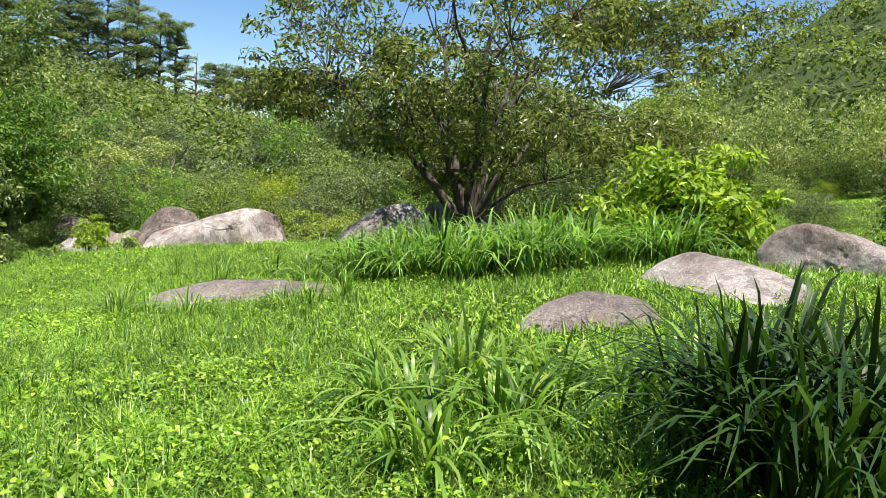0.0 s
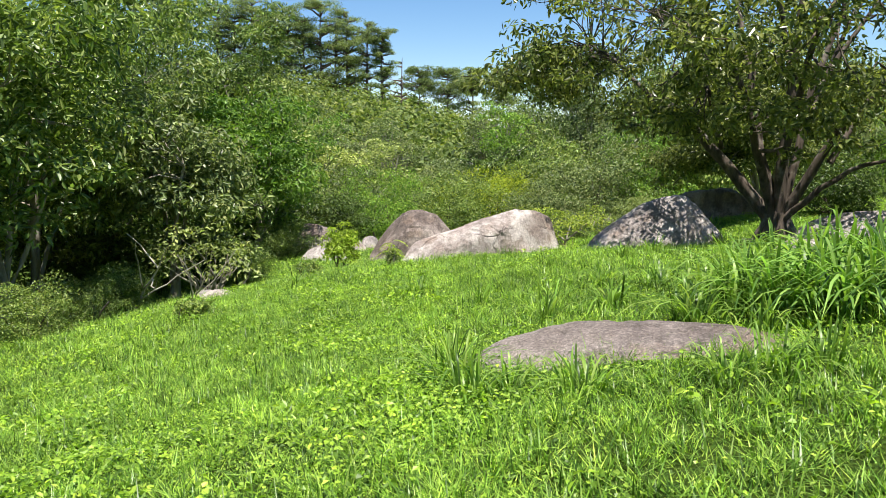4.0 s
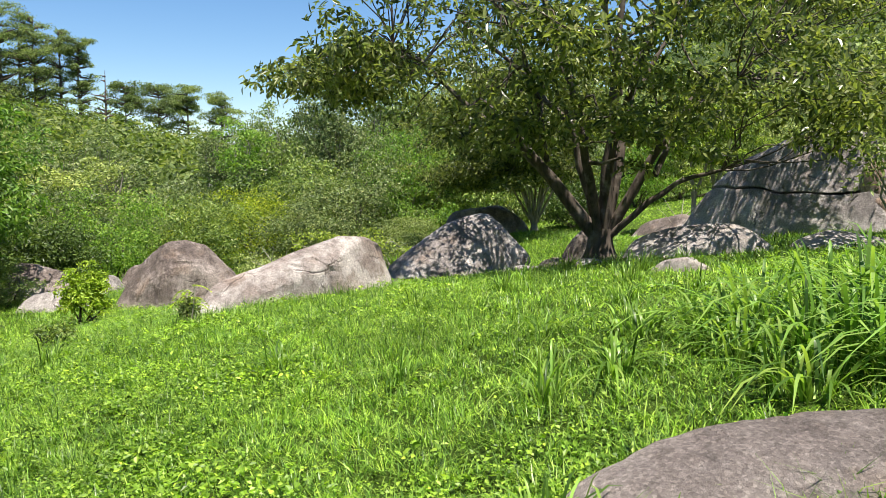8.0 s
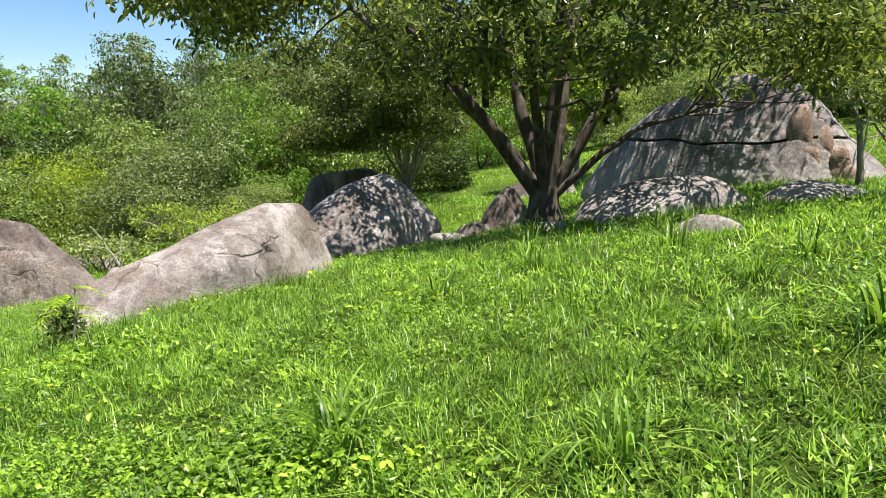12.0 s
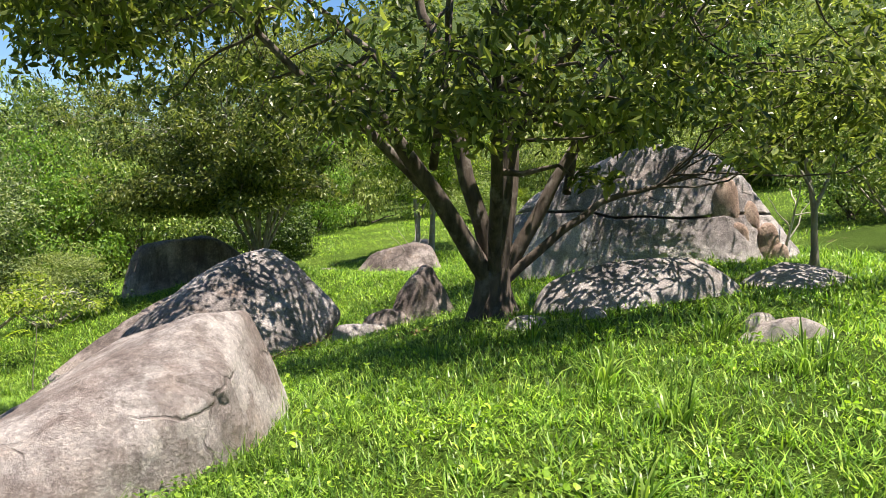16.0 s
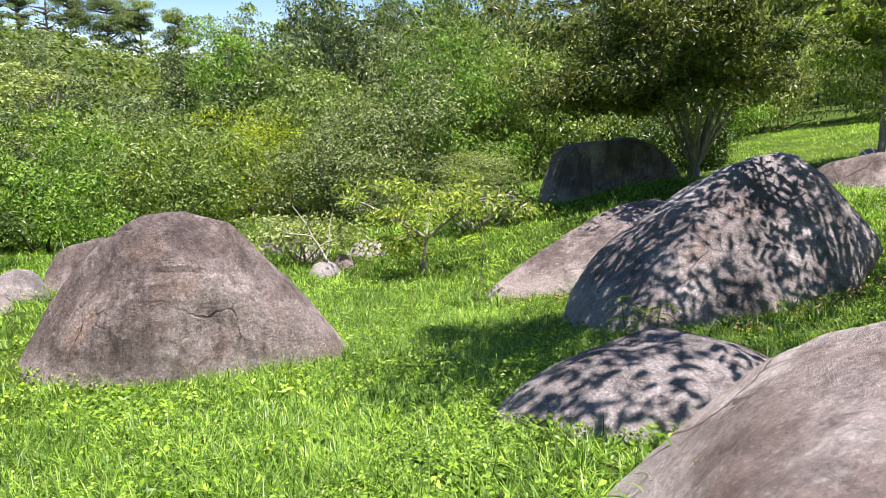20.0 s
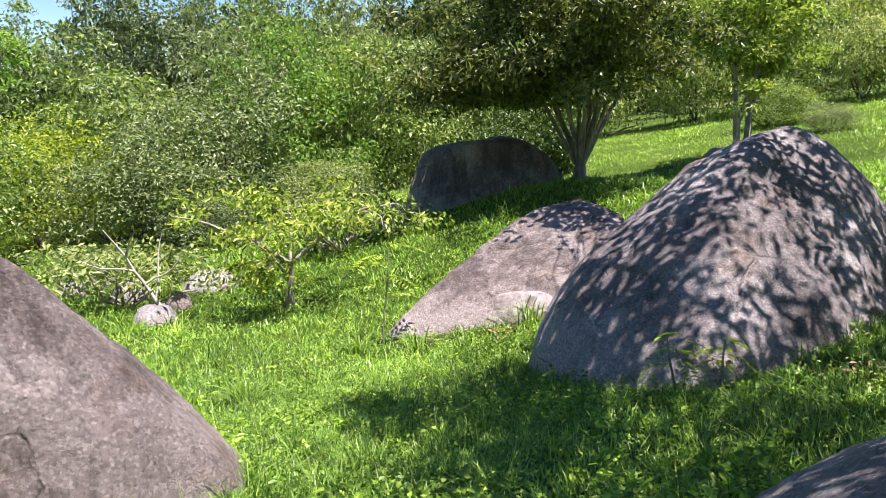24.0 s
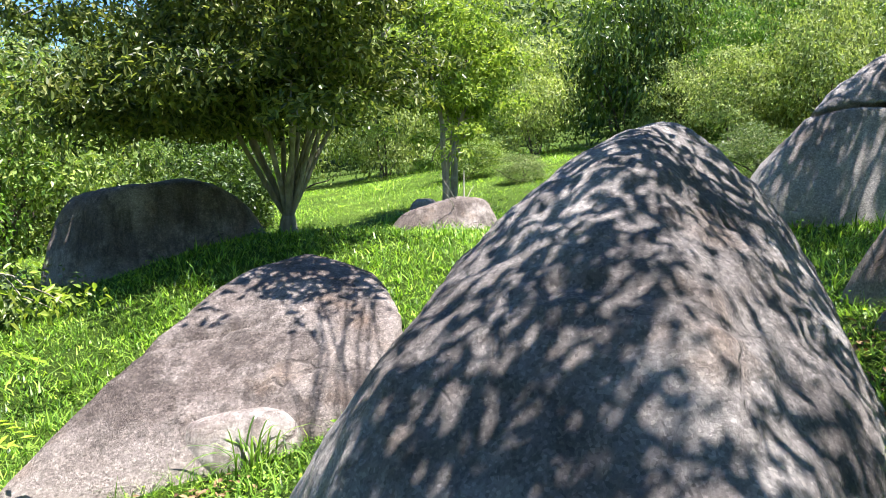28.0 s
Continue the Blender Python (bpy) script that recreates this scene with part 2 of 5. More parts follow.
def ground_material():
    m, n, l, b = mat("meadow_soil_and_turf", 0.95, 0.1)
    o = n.new("ShaderNodeNewGeometry").outputs["Position"]
    a = noise_node(n, l, o, 0.33, 5, 0.6)
    turf = ramp(n, l, a, [(0.3, (0.045, 0.08, 0.012)), (0.5, (0.07, 0.12, 0.016)), (0.7, (0.1, 0.155, 0.022))])
    f = noise_node(n, l, o, 22, 6, 0.7)
    turf = mix(n, l, 0.9, turf, ramp(n, l, f, [(0.3, (0.4, 0.42, 0.4)), (0.52, (1, 1, 1)), (0.72, (1.5, 1.45, 1.3))]), "MULTIPLY")
    bare = noise_node(n, l, o, 0.9, 4, 0.6)
    soil = ramp(n, l, f, [(0.3, (0.07, 0.05, 0.03)), (0.7, (0.22, 0.16, 0.10))])
    col = mix(n, l, ramp(n, l, bare, [(0.66, (0, 0, 0)), (0.72, (0.85, 0.85, 0.85))]), turf, soil)
    # leaf mould and undergrowth where the woods begin
    away = n.new("ShaderNodeVectorMath")
    away.operation = "DISTANCE"
    l.new(o, away.inputs[0])
    away.inputs[1].default_value = (10, 20, 0)
    edge = n.new("ShaderNodeMapRange")
    edge.inputs["From Min"].default_value, edge.inputs["From Max"].default_value = 50, 62
    l.new(away.outputs["Value"], edge.inputs["Value"])
    col = mix(n, l, edge.outputs["Result"], col, (0.05, 0.075, 0.022))
    l.new(col, b.inputs["Base Color"])
    bump(n, l, b, f, 1.0, 0.12)
    return m


GROUND_MAT = ground_material()

# ---- the lie of the land ----
GROUND = [0.911, 0.075, -0.096, 0.004, 0.051, -0.003, -0.199, -0.117, -0.072, -0.061, 0.199, -0.06, -0.145, -0.075, -0.359, -0.152, 0.423, 0.152, -0.329, 0.715, 0.085, -0.041, 0.011, -0.698, 0.349, 0.139, 0.228, 0.07, 0.776, -0.023, -0.671, 0.666, 0.331, 0.388, -0.285, -0.389, 0.445, 0.333]
CENTRES = [(a, b) for b in (-3, 2, 7, 12, 17, 22, 27) for a in (-4, 1, 6, 11, 16)]


def land(x, y):
    """Height of the ground: a slope that levels off, low swells, and wooded hills all round."""
    x, y = np.asarray(x, float), np.asarray(y, float)
    z = GROUND[0] + GROUND[1] * 25 * np.tanh((x - 5) / 25) + GROUND[2] * 18 * np.tanh((y - 12) / 18)
    for w, (a, b) in zip(GROUND[3:], CENTRES):
        z = z + w * np.exp(-((x - a) ** 2 + (y - b) ** 2) / 40.5)
    z = z - 0.75 * np.exp(-((x - 12.3) ** 2 + (y - 22.3) ** 2) / 16) + 0.85 * np.exp(-((x - 10.6) ** 2 + (y - 30.4) ** 2) / 14) - 1.05 * np.exp(-((x - 15.2) ** 2 + (y - 30.6) ** 2) / 24)
    far, turn = np.hypot(x - 4, y - 15), np.degrees(np.arctan2(x - 4, y - 15))
    lift = 0.055 + 0.40 / (1 + np.exp(-(turn - 25) / 5.0)) / (1 + np.exp((turn - 118) / 12)) + 0.10 * np.exp(-(((turn + 32) / 11) ** 2)) + 0.012 * np.sin(turn / 5.0)
    start = 62 - 12 * np.exp(-(((turn - 75) / 30) ** 2))
    rise = np.clip(far - start, 0, None)
    # the field on the right climbs away
    z = z + 0.12 * np.clip(far - 16, 0, 34) / (1 + np.exp(-(turn - 42) / 7.0)) / (1 + np.exp((turn - 105) / 8.0))
    return z + lift * rise * rise / (rise + 25) * np.clip(1.25 - rise / 900, 0.3, 1.25)


def high(x, y):
    return float(land(x, y))


def mesh_of(name, verts, faces, material, smooth=True):
    """A mesh from numpy arrays; all faces have the same number of corners."""
    verts, faces = np.asarray(verts, np.float32), np.asarray(faces, np.int32)
    me = bpy.data.meshes.new(name)
    me.vertices.add(len(verts))
    me.vertices.foreach_set("co", verts.ravel())
    k = faces.shape[1]
    me.loops.add(faces.size)
    me.loops.foreach_set("vertex_index", faces.ravel())
    me.polygons.add(len(faces))
    me.polygons.foreach_set("loop_start", np.arange(len(faces), dtype=np.int32) * k)
    me.polygons.foreach_set("loop_total", np.full(len(faces), k, np.int32))
    me.polygons.foreach_set("use_smooth", np.full(len(faces), smooth))
    me.update(calc_edges=True)
    me.materials.append(material)
    return me


def thing(name, at, label, category, group="", kind=""):
    ob = new(name)
    ob.empty_display_size = 0.2
    ob.location = at
    return tagged(ob, label, category, group, kind)


def part(name, me, parent, label="", kind=""):
    ob = new(name, me)
    ob.parent = parent
    return tagged(ob, label, kind=kind)


rng = np.random.default_rng(7)


def lines(lo, hi, step, out):
    near_ = np.arange(lo, hi + step / 2, step)
    grow = np.cumsum(step * 1.16 ** np.arange(1, 60))
    grow = grow[grow < out]
    return np.concatenate([lo - grow[::-1], near_, hi + grow])


gx, gy = lines(-9, 20, 0.2, 900), lines(-5, 38, 0.2, 900)
mx, my = np.meshgrid(gx, gy)
mz = land(mx, my)
near_mask = np.exp(-((np.clip(np.hypot(mx - 5, my - 14) - 22, 0, None) / 8) ** 2))
mz += near_mask * 0.006 * (np.sin(mx * 3.1 + 1.3 * np.sin(my * 2.3)) + np.sin(my * 3.7 + 1.1 * np.sin(mx * 2.9)))
nx_, ny_ = len(gx), len(gy)
idx = np.arange(nx_ * ny_).reshape(ny_, nx_)
quads = np.stack([idx[:-1, :-1], idx[:-1, 1:], idx[1:, 1:], idx[1:, :-1]], -1).reshape(-1, 4)
tagged(new("ground", mesh_of("ground", np.stack([mx, my, mz], -1).reshape(-1, 3), quads, GROUND_MAT)), "sloping green meadow turf with bare patches", "ground", kind="structure")

# ---- boulders ----
def hull_planes(points):
    """The planes (normal, distance) of the facets of the block through the points."""
    p = np.array(points)
    i, j, k = np.array([(i, j, k) for i in range(len(p)) for j in range(i) for k in range(j)]).T
    n = np.cross(p[j] - p[i], p[k] - p[i])
    size = np.linalg.norm(n, axis=1)
    n, i = n[size > 1e-6] / size[size > 1e-6, None], i[size > 1e-6]
    side = n @ p.T - (n * p[i]).sum(1)[:, None]
    n = np.where((side.max(1) < 1e-5)[:, None], n, np.where((side.min(1) > -1e-5)[:, None], -n, 0))
    keep = np.abs(n).sum(1) > 0
    n, i = n[keep], i[keep]
    planes = np.round(np.c_[n, (n * p[i]).sum(1)], 3)
    return np.unique(planes, axis=0)


SPHERES = {}


def sphere(cuts):
    if cuts not in SPHERES:
        bm = bmesh.new()
        bmesh.ops.create_icosphere(bm, subdivisions=cuts, radius=1)
        v = np.array([x.co for x in bm.verts])
        f = np.array([[x.index for x in y.verts] for y in bm.faces])
        bm.free()
        SPHERES[cuts] = v, f
    return SPHERES[cuts]


def relax(p, cuts, soft):
    """Wears the edges of a block round, over about soft metres."""
    f = sphere(cuts)[1]
    a, b = np.concatenate([f[:, 0], f[:, 1], f[:, 2]]), np.concatenate([f[:, 1], f[:, 2], f[:, 0]])
    count = np.bincount(a, minlength=len(p))[:, None]
    step = float(np.median(np.linalg.norm(p[a] - p[b], axis=1)))
    for _ in range(min(60, int((soft / step) ** 2 * 4) + 1)):
        p = 0.4 * p + 0.6 * np.stack([np.bincount(a, p[b, i], len(p)) for i in range(3)], 1) / count
    return p


def wobble(v, scale, octaves=3):
    return np.array([noise.fractal(Vector(p) * scale, 1.0, 2.0, octaves) for p in v])


def boulder(name, at, corners, material, label, cuts=5, rounding=36.0, rough=0.05, grooves=(), group="", category="boulder", sink=0.5, soft=0.06, split=None):
    """A weathered boulder: the facets of one or two blocks through the given corners, worn round, with cracks.
    corners are relative to at; grooves are (from, to, depth, width) in the same way."""
    v, f = sphere(cuts)
    reach = None
    mid = np.mean([np.mean(c, axis=0) for c in corners], axis=0)
    mid[2] = max(mid[2] * 0.6, 0.08)
    for block in corners:
        pts = [Vector(p) - Vector(mid) for p in block]
        low = [Vector((p.x * 1.09, p.y * 1.09, p.z - sink)) for p in pts if p.z < -mid[2] + 0.35]
        pl = hull_planes(pts + low)
        d = np.maximum(pl[:, 3], 0.06)
        a = np.maximum(v @ pl[:, :3].T, 0) / d
        r = 1.0 / ((a ** rounding).sum(1) ** (1.0 / rounding))
        reach = r if reach is None else (reach ** 10 + r ** 10) ** 0.1
    p = relax(v * reach[:, None], cuts, soft)
    reach = np.linalg.norm(p, axis=1)
    size = float(np.median(reach))
    n1 = wobble(p + np.array(at) * 0.37, 1.1, 3)
    n2 = wobble(p + np.array(at), 5.0, 3)
    n3 = wobble(p + np.array(at), 13.0, 2) if cuts > 5 else 0.0
    p = p * (1 + (rough * n1 + rough * 0.34 * n2 + rough * 0.13 * n3) / np.maximum(reach, 0.3) * min(size, 1.0))[:, None]
    p = p + mid
    for a, b, depth, width in grooves:
        a, b = np.array(a), np.array(b)
        # the crack runs straight into the rock from the line between its two ends
        inward = (a + b) / 2 - mid
        inward[2] *= 0.25
        run = (b - a) / np.linalg.norm(b - a)
        plane = np.cross(run, inward)
        plane /= np.linalg.norm(plane)
        s = (p - a) @ run
        gap = np.abs((p - a) @ plane + 0.4 * width * np.sin(s * 17.0))
        ends = np.clip(np.minimum(s, np.linalg.norm(b - a) - s) / 0.05 + 0.2, 0, 1) * ((p - a) @ inward > -0.35)
        if width < 0:       # a ledge: the stone beyond the line lies lower, fading back to the old face
            t = (p - a) @ plane
            p = p - v * (depth * np.clip(1 + t / width, 0, 1) * (t > 0) * ends)[:, None]
        else:
            p = p - v * (depth * np.exp(-((gap / width) ** 2)) * ends)[:, None]
    if split is None:
        ob = new(name, mesh_of(name, p, f, material))
        ob.location = at
        return tagged(ob, label, category, group)
    # a bedding crack runs right through: an upper and a lower block with a dark gap between them
    ob = thing(name, at, label, category, group)
    bed = split + 0.05 * np.sin(p[:, 1] * 1.7) + 0.03 * np.sin(p[:, 1] * 6.0 + p[:, 0] * 4.0)
    above = p[:, 2] > bed
    top = np.where(above[:, None], p, np.c_[mid[:2] + (p[:, :2] - mid[:2]) * 0.55, bed + 0.04])
    base = np.c_[p[:, :2], np.minimum(p[:, 2], bed - 0.04)]
    part("upper_block", mesh_of("upper_block", top, f, material), ob)
    part("lower_block", mesh_of("lower_block", base, f, material), ob)
    return ob


boulder("boulder", (0.2, 20.9, -0.0), [
        [(-1.57, -0.59, 0.01), (-0.44, -1.35, 0.09), (0.67, -1.11, 0.09), (1.62, -0.76, 0.05), (-0.34, -0.48, 1.52), (0.04, -0.35, 1.57), (0.39, -0.35, 1.49), (-1.33, -0.29, 0.56), (-0.78, -0.37, 1.27), (0.77, -0.26, 1.12), (1.22, -0.15, 0.50), (0.60, -0.36, 1.35), (-0.54, -0.49, 1.41), (-1.07, -0.27, 0.94), (0.99, -0.27, 0.84), (0.09, -0.98, 1.17), (-0.30, -1.22, 0.73), (1.08, -0.80, 0.30), (-1.79, 0.91, -0.04), (-0.20, 1.44, -0.18), (1.39, 0.91, -0.22), (1.71, 0.06, -0.09), (-1.27, -0.94, 0.04), (-0.51, -1.32, 0.09)]], ROCK_BROWN, "large tent-shaped brown granite boulder with a short crack", cuts=7, grooves=[((-0.12, -1.31, 1.18), (0.34, -1.25, 1.16), 0.05, -0.14), ((-0.34, -1.29, 1.39), (-0.2, -1.22, 1.35), 0.045, -0.1)], rounding=80.0, rough=0.045, soft=0.03)
boulder("boulder", (3.3, 14.8, 1.1), [
        [(1.50, 0.32, 0.10), (0.90, -0.56, 0.17), (0.07, -1.06, 0.14), (-0.70, -1.06, 0.05), (-1.33, -1.57, 0.00), (1.05, 0.13, 0.97), (0.65, -0.09, 1.01), (0.00, -0.31, 0.76), (-0.65, -0.51, 0.52), (-1.16, -1.03, 0.40), (0.50, -0.84, 0.64), (-0.07, -0.88, 0.65), (1.46, 1.08, -0.02), (0.41, 1.51, -0.18), (-0.49, 1.08, -0.19), (-1.08, 0.02, -0.10), (-1.50, -0.82, -0.07), (1.25, 0.60, 0.81), (-0.05, 0.82, 0.48), (0.25, 0.40, 0.80), (0.12, 0.66, 0.66), (-0.24, 0.87, 0.26)]], ROCK_PALE, "pale pink wedge-shaped granite boulder with a chipped corner", cuts=7, grooves=[((0.26, -0.77, 0.76), (0.58, -0.87, 0.58), 0.03, -0.4), ((-0.07, -0.7, 0.61), (0.12, -0.74, 0.57), 0.03, 0.03)], rounding=170.0, rough=0.03, soft=0.02)
boulder("boulder", (6.6, 21.7, 0.2), [
        [(0.05, -1.62, 0.20), (1.2, -1.15, 0.45), (2.16, -0.54, 0.65), (0.67, -0.20, 1.90), (0.34, -0.05, 1.80), (0.93, -0.36, 1.76), (0.00, 0.18, 1.61), (-0.51, 0.37, 1.19), (-0.22, -0.39, 1.64), (1.41, -0.68, 1.18), (1.34, 1.17, 0.18), (-0.25, 1.81, -0.34), (-1.31, 1.17, -0.47), (1.87, 0.11, 0.48), (0.95, -0.05, 1.97), (0.7, 0.3, 1.7), (-1.28, 1.41, -0.51), (-1.76, 0.41, -0.40), (-2.15, -0.69, -0.23), (-1.76, -1.77, 0.04), (0.05, -1.62, 0.20), (-0.89, -0.98, 0.98), (-1.12, -0.55, 0.92), (-1.08, 0.28, 0.86), (-1.60, 0.23, 0.58), (-1.82, 0.36, 0.20), (-1.06, -0.19, 0.90), (0.19, -1.3, 0.70), (-0.25, 1.17, -0.26), (-1.31, 1.17, -0.47), (0.81, -0.52, 0.28)]], ROCK_GREY, "big grey humped boulder dappled with leaf shadow", cuts=7, soft=0.1, rough=0.06, grooves=[((-1.16, -0.41, 0.96), (-1.0, -0.66, 1.06), 0.07, 0.05)])
boulder("boulder", (6.0, 25.0, -0.4), [
        [(-2.01, -0.13, -0.28), (-1.10, -0.34, -0.16), (-0.36, -0.15, -0.06), (0.12, -0.53, 0.09), (1.61, 0.59, 1.43), (1.22, 0.65, 1.35), (1.94, -0.15, 1.12), (1.46, -1.07, 0.97), (0.67, -1.39, 0.32), (-1.32, 0.08, 0.17), (-0.12, 0.43, 0.80), (0.68, 0.66, 1.14), (-0.71, 0.94, -0.20), (1.20, 1.47, 0.21), (2.05, 0.94, 0.50), (0.99, -0.44, 0.30)]], ROCK_BROWN, "slanting brown granite slab running down into the grass", cuts=6, grooves=[((-0.31, 0.45, 0.41), (0.57, -0.06, 0.62), 0.05, 0.035)])
boulder("boulder", (3.8, 17.4, 0.7), [
        [(-1.27, -0.05, -0.06), (-1.03, -0.69, 0.04), (-0.60, -1.06, 0.16), (-0.05, -1.1, 0.21), (0.75, -0.6, 0.2), (-0.75, -0.1, 0.3), (-0.3, -0.5, 0.44), (0.3, -0.35, 0.46), (0.05, 0.3, 0.4), (0.73, 0.38, 0.22), (-0.69, 0.41, -0.05), (-0.62, 1.02, -0.25), (0.65, 1.24, -0.20), (1.18, 0.39, 0.03)]], ROCK_GREY, "low grey boulder in dappled shade beside the pale one", cuts=6, soft=0.08)
boulder("boulder", (9.05, 31.4, 0.1), [
        [(-1.63, 1.02, 0.00), (-1.23, -0.35, -0.05), (0.71, -0.90, 0.00), (1.67, -0.93, 0.10), (2.23, 0.14, 0.10), (-0.89, 2.01, 0.00), (-1.51, 0.91, 1.05), (-1.14, 1.03, 1.38), (-1.07, -0.09, 1.40), (-0.06, -0.41, 1.62), (0.73, -0.58, 1.50), (1.43, -0.60, 1.05), (1.74, -0.63, 0.50), (0.77, 0.54, 1.60), (-0.54, 1.53, 1.20)]], ROCK_BROWN, "rounded dark boulder in deep shade under a tree", cuts=6, soft=0.08)
boulder("boulder", (6.3, 6.0, 1.7), [
        [(-1.52, -0.12, -0.19), (-1.07, -0.65, -0.11), (-0.51, -0.30, -0.04), (0.16, -0.28, 0.06), (0.74, 0.00, 0.13), (-1.21, 0.29, -0.15), (-0.37, 0.60, -0.04), (-1.03, 0.05, 0.12), (-0.65, 0.24, 0.19), (0.12, 0.40, 0.22), (0.85, 0.34, 0.28), (1.47, 0.19, 0.25), (0.69, 0.56, 0.11), (1.43, 0.25, 0.22), (1.43, -0.39, 0.24), (-0.79, 0.46, -0.10)]], ROCK_BROWN, "low flat granite outcrop flush with the meadow", cuts=6, rough=0.13)
boulder("boulder", (9.8, 3.6, 2.2), [
        [(-0.80, -0.55, -0.06), (-0.21, -0.40, -0.02), (0.65, -0.22, 0.05), (-0.44, 0.00, 0.08), (0.03, 0.07, 0.28), (0.49, 0.15, 0.24), (0.66, -0.13, 0.13), (-0.38, 0.64, -0.03), (0.79, 0.64, 0.07)]], ROCK_BROWN, "low rounded granite outcrop among tall grass", cuts=5)
boulder("boulder", (11.7, 5.3, 2.3), [
        [(-0.93, 0.77, -0.05), (-0.34, -0.99, 0.01), (0.15, -1.29, 0.04), (-0.72, 0.64, 0.17), (-0.35, 0.45, 0.39), (-0.01, -0.02, 0.36), (0.41, -0.71, 0.20), (-0.05, 1.26, 0.00), (1.01, -0.01, 0.09)]], ROCK_PALE, "smooth humped granite outcrop in the meadow", cuts=5)
boulder("boulder", (14.1, 6.8, 2.4), [
        [(-1.40, 0.33, -0.03), (-1.36, 0.34, 0.5), (-1.07, 0.13, 0.66), (-0.58, -0.10, 0.40), (0.15, -0.56, 0.13), (-0.97, -0.02, -0.13), (0.51, -0.87, 0.04), (-0.12, 0.82, -0.04), (-1.18, 0.82, -0.08), (1.36, -0.02, 0.03)]], ROCK_PALE, "long bare granite outcrop below a bright shrub", cuts=6, rough=0.1)
boulder("boulder", (15.9, 20.5, 1.9), [
        [(-1.95, 1.03, 0.75), (-0.57, -2.08, 0.67), (-1.94, 0.66, -0.12), (-1.33, 0.18, 1.80), (-0.81, -0.23, 2.10), (-0.54, -1.02, 2.23), (-0.23, -1.54, 2.10), (-0.17, -2.17, 1.54), (-2.13, 0.65, -0.58), (-0.79, -2.73, -0.17), (-2.68, 2.54, -0.40), (-2.31, 2.29, 0.43), (-1.87, 1.93, 1.00), (-1.31, 1.41, 1.50), (-0.86, 3.32, -0.12), (2.10, 2.26, -0.21), (2.63, -0.91, -0.17), (-2.14, 2.79, -0.13)],
        [(-0.19, -1.51, 2.01), (-0.14, -2.16, 1.65), (0.14, -2.80, 0.88), (0.43, -3.29, -0.02), (-0.79, -2.73, -0.17), (-0.57, -2.08, 0.67), (2.10, -2.50, -0.12), (2.63, -0.38, -0.18), (-0.55, 0.68, -0.01), (-0.86, -2.29, -0.03)]], ROCK_GREY, "huge split granite boulder under the big tree", cuts=7, split=0.7, rounding=70.0, rough=0.08)
boulder("boulder", (10.6, 16.5, 1.6), [
        [(-1.33, 0.49, -0.21), (-0.90, -0.65, -0.07), (0.45, -1.26, 0.08), (-0.84, 0.60, 0.23), (-0.26, 0.16, 0.46), (0.34, -0.65, 0.55), (0.38, -1.11, 0.38), (-1.03, 0.89, 0.03), (-0.65, 1.18, -0.15), (1.26, 0.02, 0.11), (1.05, -1.25, 0.13), (-0.99, 0.86, 0.11), (-0.21, 0.22, 0.38), (0.35, -0.38, 0.53), (0.53, -0.74, 0.54), (0.54, -0.98, 0.42)]], ROCK_GREY, "broad grey boulder at the foot of the tree", cuts=6)
boulder("boulder", (12.8, 15.0, 1.8), [
        [(-0.95, 0.37, -0.14), (-0.54, 0.49, 0.16), (-0.22, 0.38, 0.25), (0.17, 0.12, 0.19), (-1.10, -0.67, -0.15), (-0.51, -0.88, -0.11), (0.54, 0.88, 0.01), (1.18, -0.18, 0.05), (-0.84, 0.78, -0.06)]], ROCK_GREY, "low grey boulder beside the thin tree", cuts=5)
boulder("boulder", (9.62, 20.3, 0.74), [
        [(-0.74, -0.07, 0.00), (0.04, -0.78, 0.00), (0.72, -0.17, 0.00), (0.85, 0.30, 0.00), (0.02, 0.86, 0.00), (-0.46, 0.09, 0.50), (-0.26, -0.18, 0.85), (0.03, 0.04, 1.00), (0.13, -0.10, 1.00), (0.21, -0.35, 0.60), (0.35, 0.30, 0.88), (0.00, 0.50, 0.60)]], ROCK_BROWN, "upright pointed stone in the shade", cuts=5, rounding=80.0, soft=0.03, sink=0.3)
boulder("boulder", (8.9, 20.2, 0.7), [
        [(-0.51, 0.16, 0.00), (0.20, -0.55, 0.00), (0.55, -0.19, 0.00), (-0.16, 0.52, 0.00), (-0.34, 0.21, 0.22), (-0.14, -0.01, 0.34), (0.13, -0.24, 0.28), (0.17, 0.05, 0.32)]], ROCK_BROWN, "squat dark stone leaning on the pointed one", cuts=5, soft=0.03, sink=0.25)
boulder("boulder", (8.9, 13.3, 1.6), [
        [(-0.61, 0.26, -0.02), (-0.08, -0.20, 0.06), (-0.31, 0.00, 0.24), (-0.02, -0.19, 0.29), (0.34, -0.36, 0.20), (0.21, 0.46, 0.03), (0.52, -0.38, 0.11)]], ROCK_PALE, "small flat stone half buried in grass", cuts=4)
boulder("boulder", (16.6, 32.0, 0.0), [
        [(-1.52, 0.94, 0.00), (-1.23, -0.20, 0.00), (-0.05, -1.30, 0.11), (1.05, -1.46, 0.22), (1.77, -0.39, 0.22), (-0.02, 1.55, 0.00), (-0.87, 0.60, 0.83), (-0.33, -0.15, 1.16), (0.38, -0.75, 1.32), (0.94, -0.85, 1.26), (0.82, -0.03, 1.32), (0.03, 0.82, 0.99)]], ROCK_BROWN, "flat-topped grey boulder under two thin trees", cuts=5, soft=0.08)
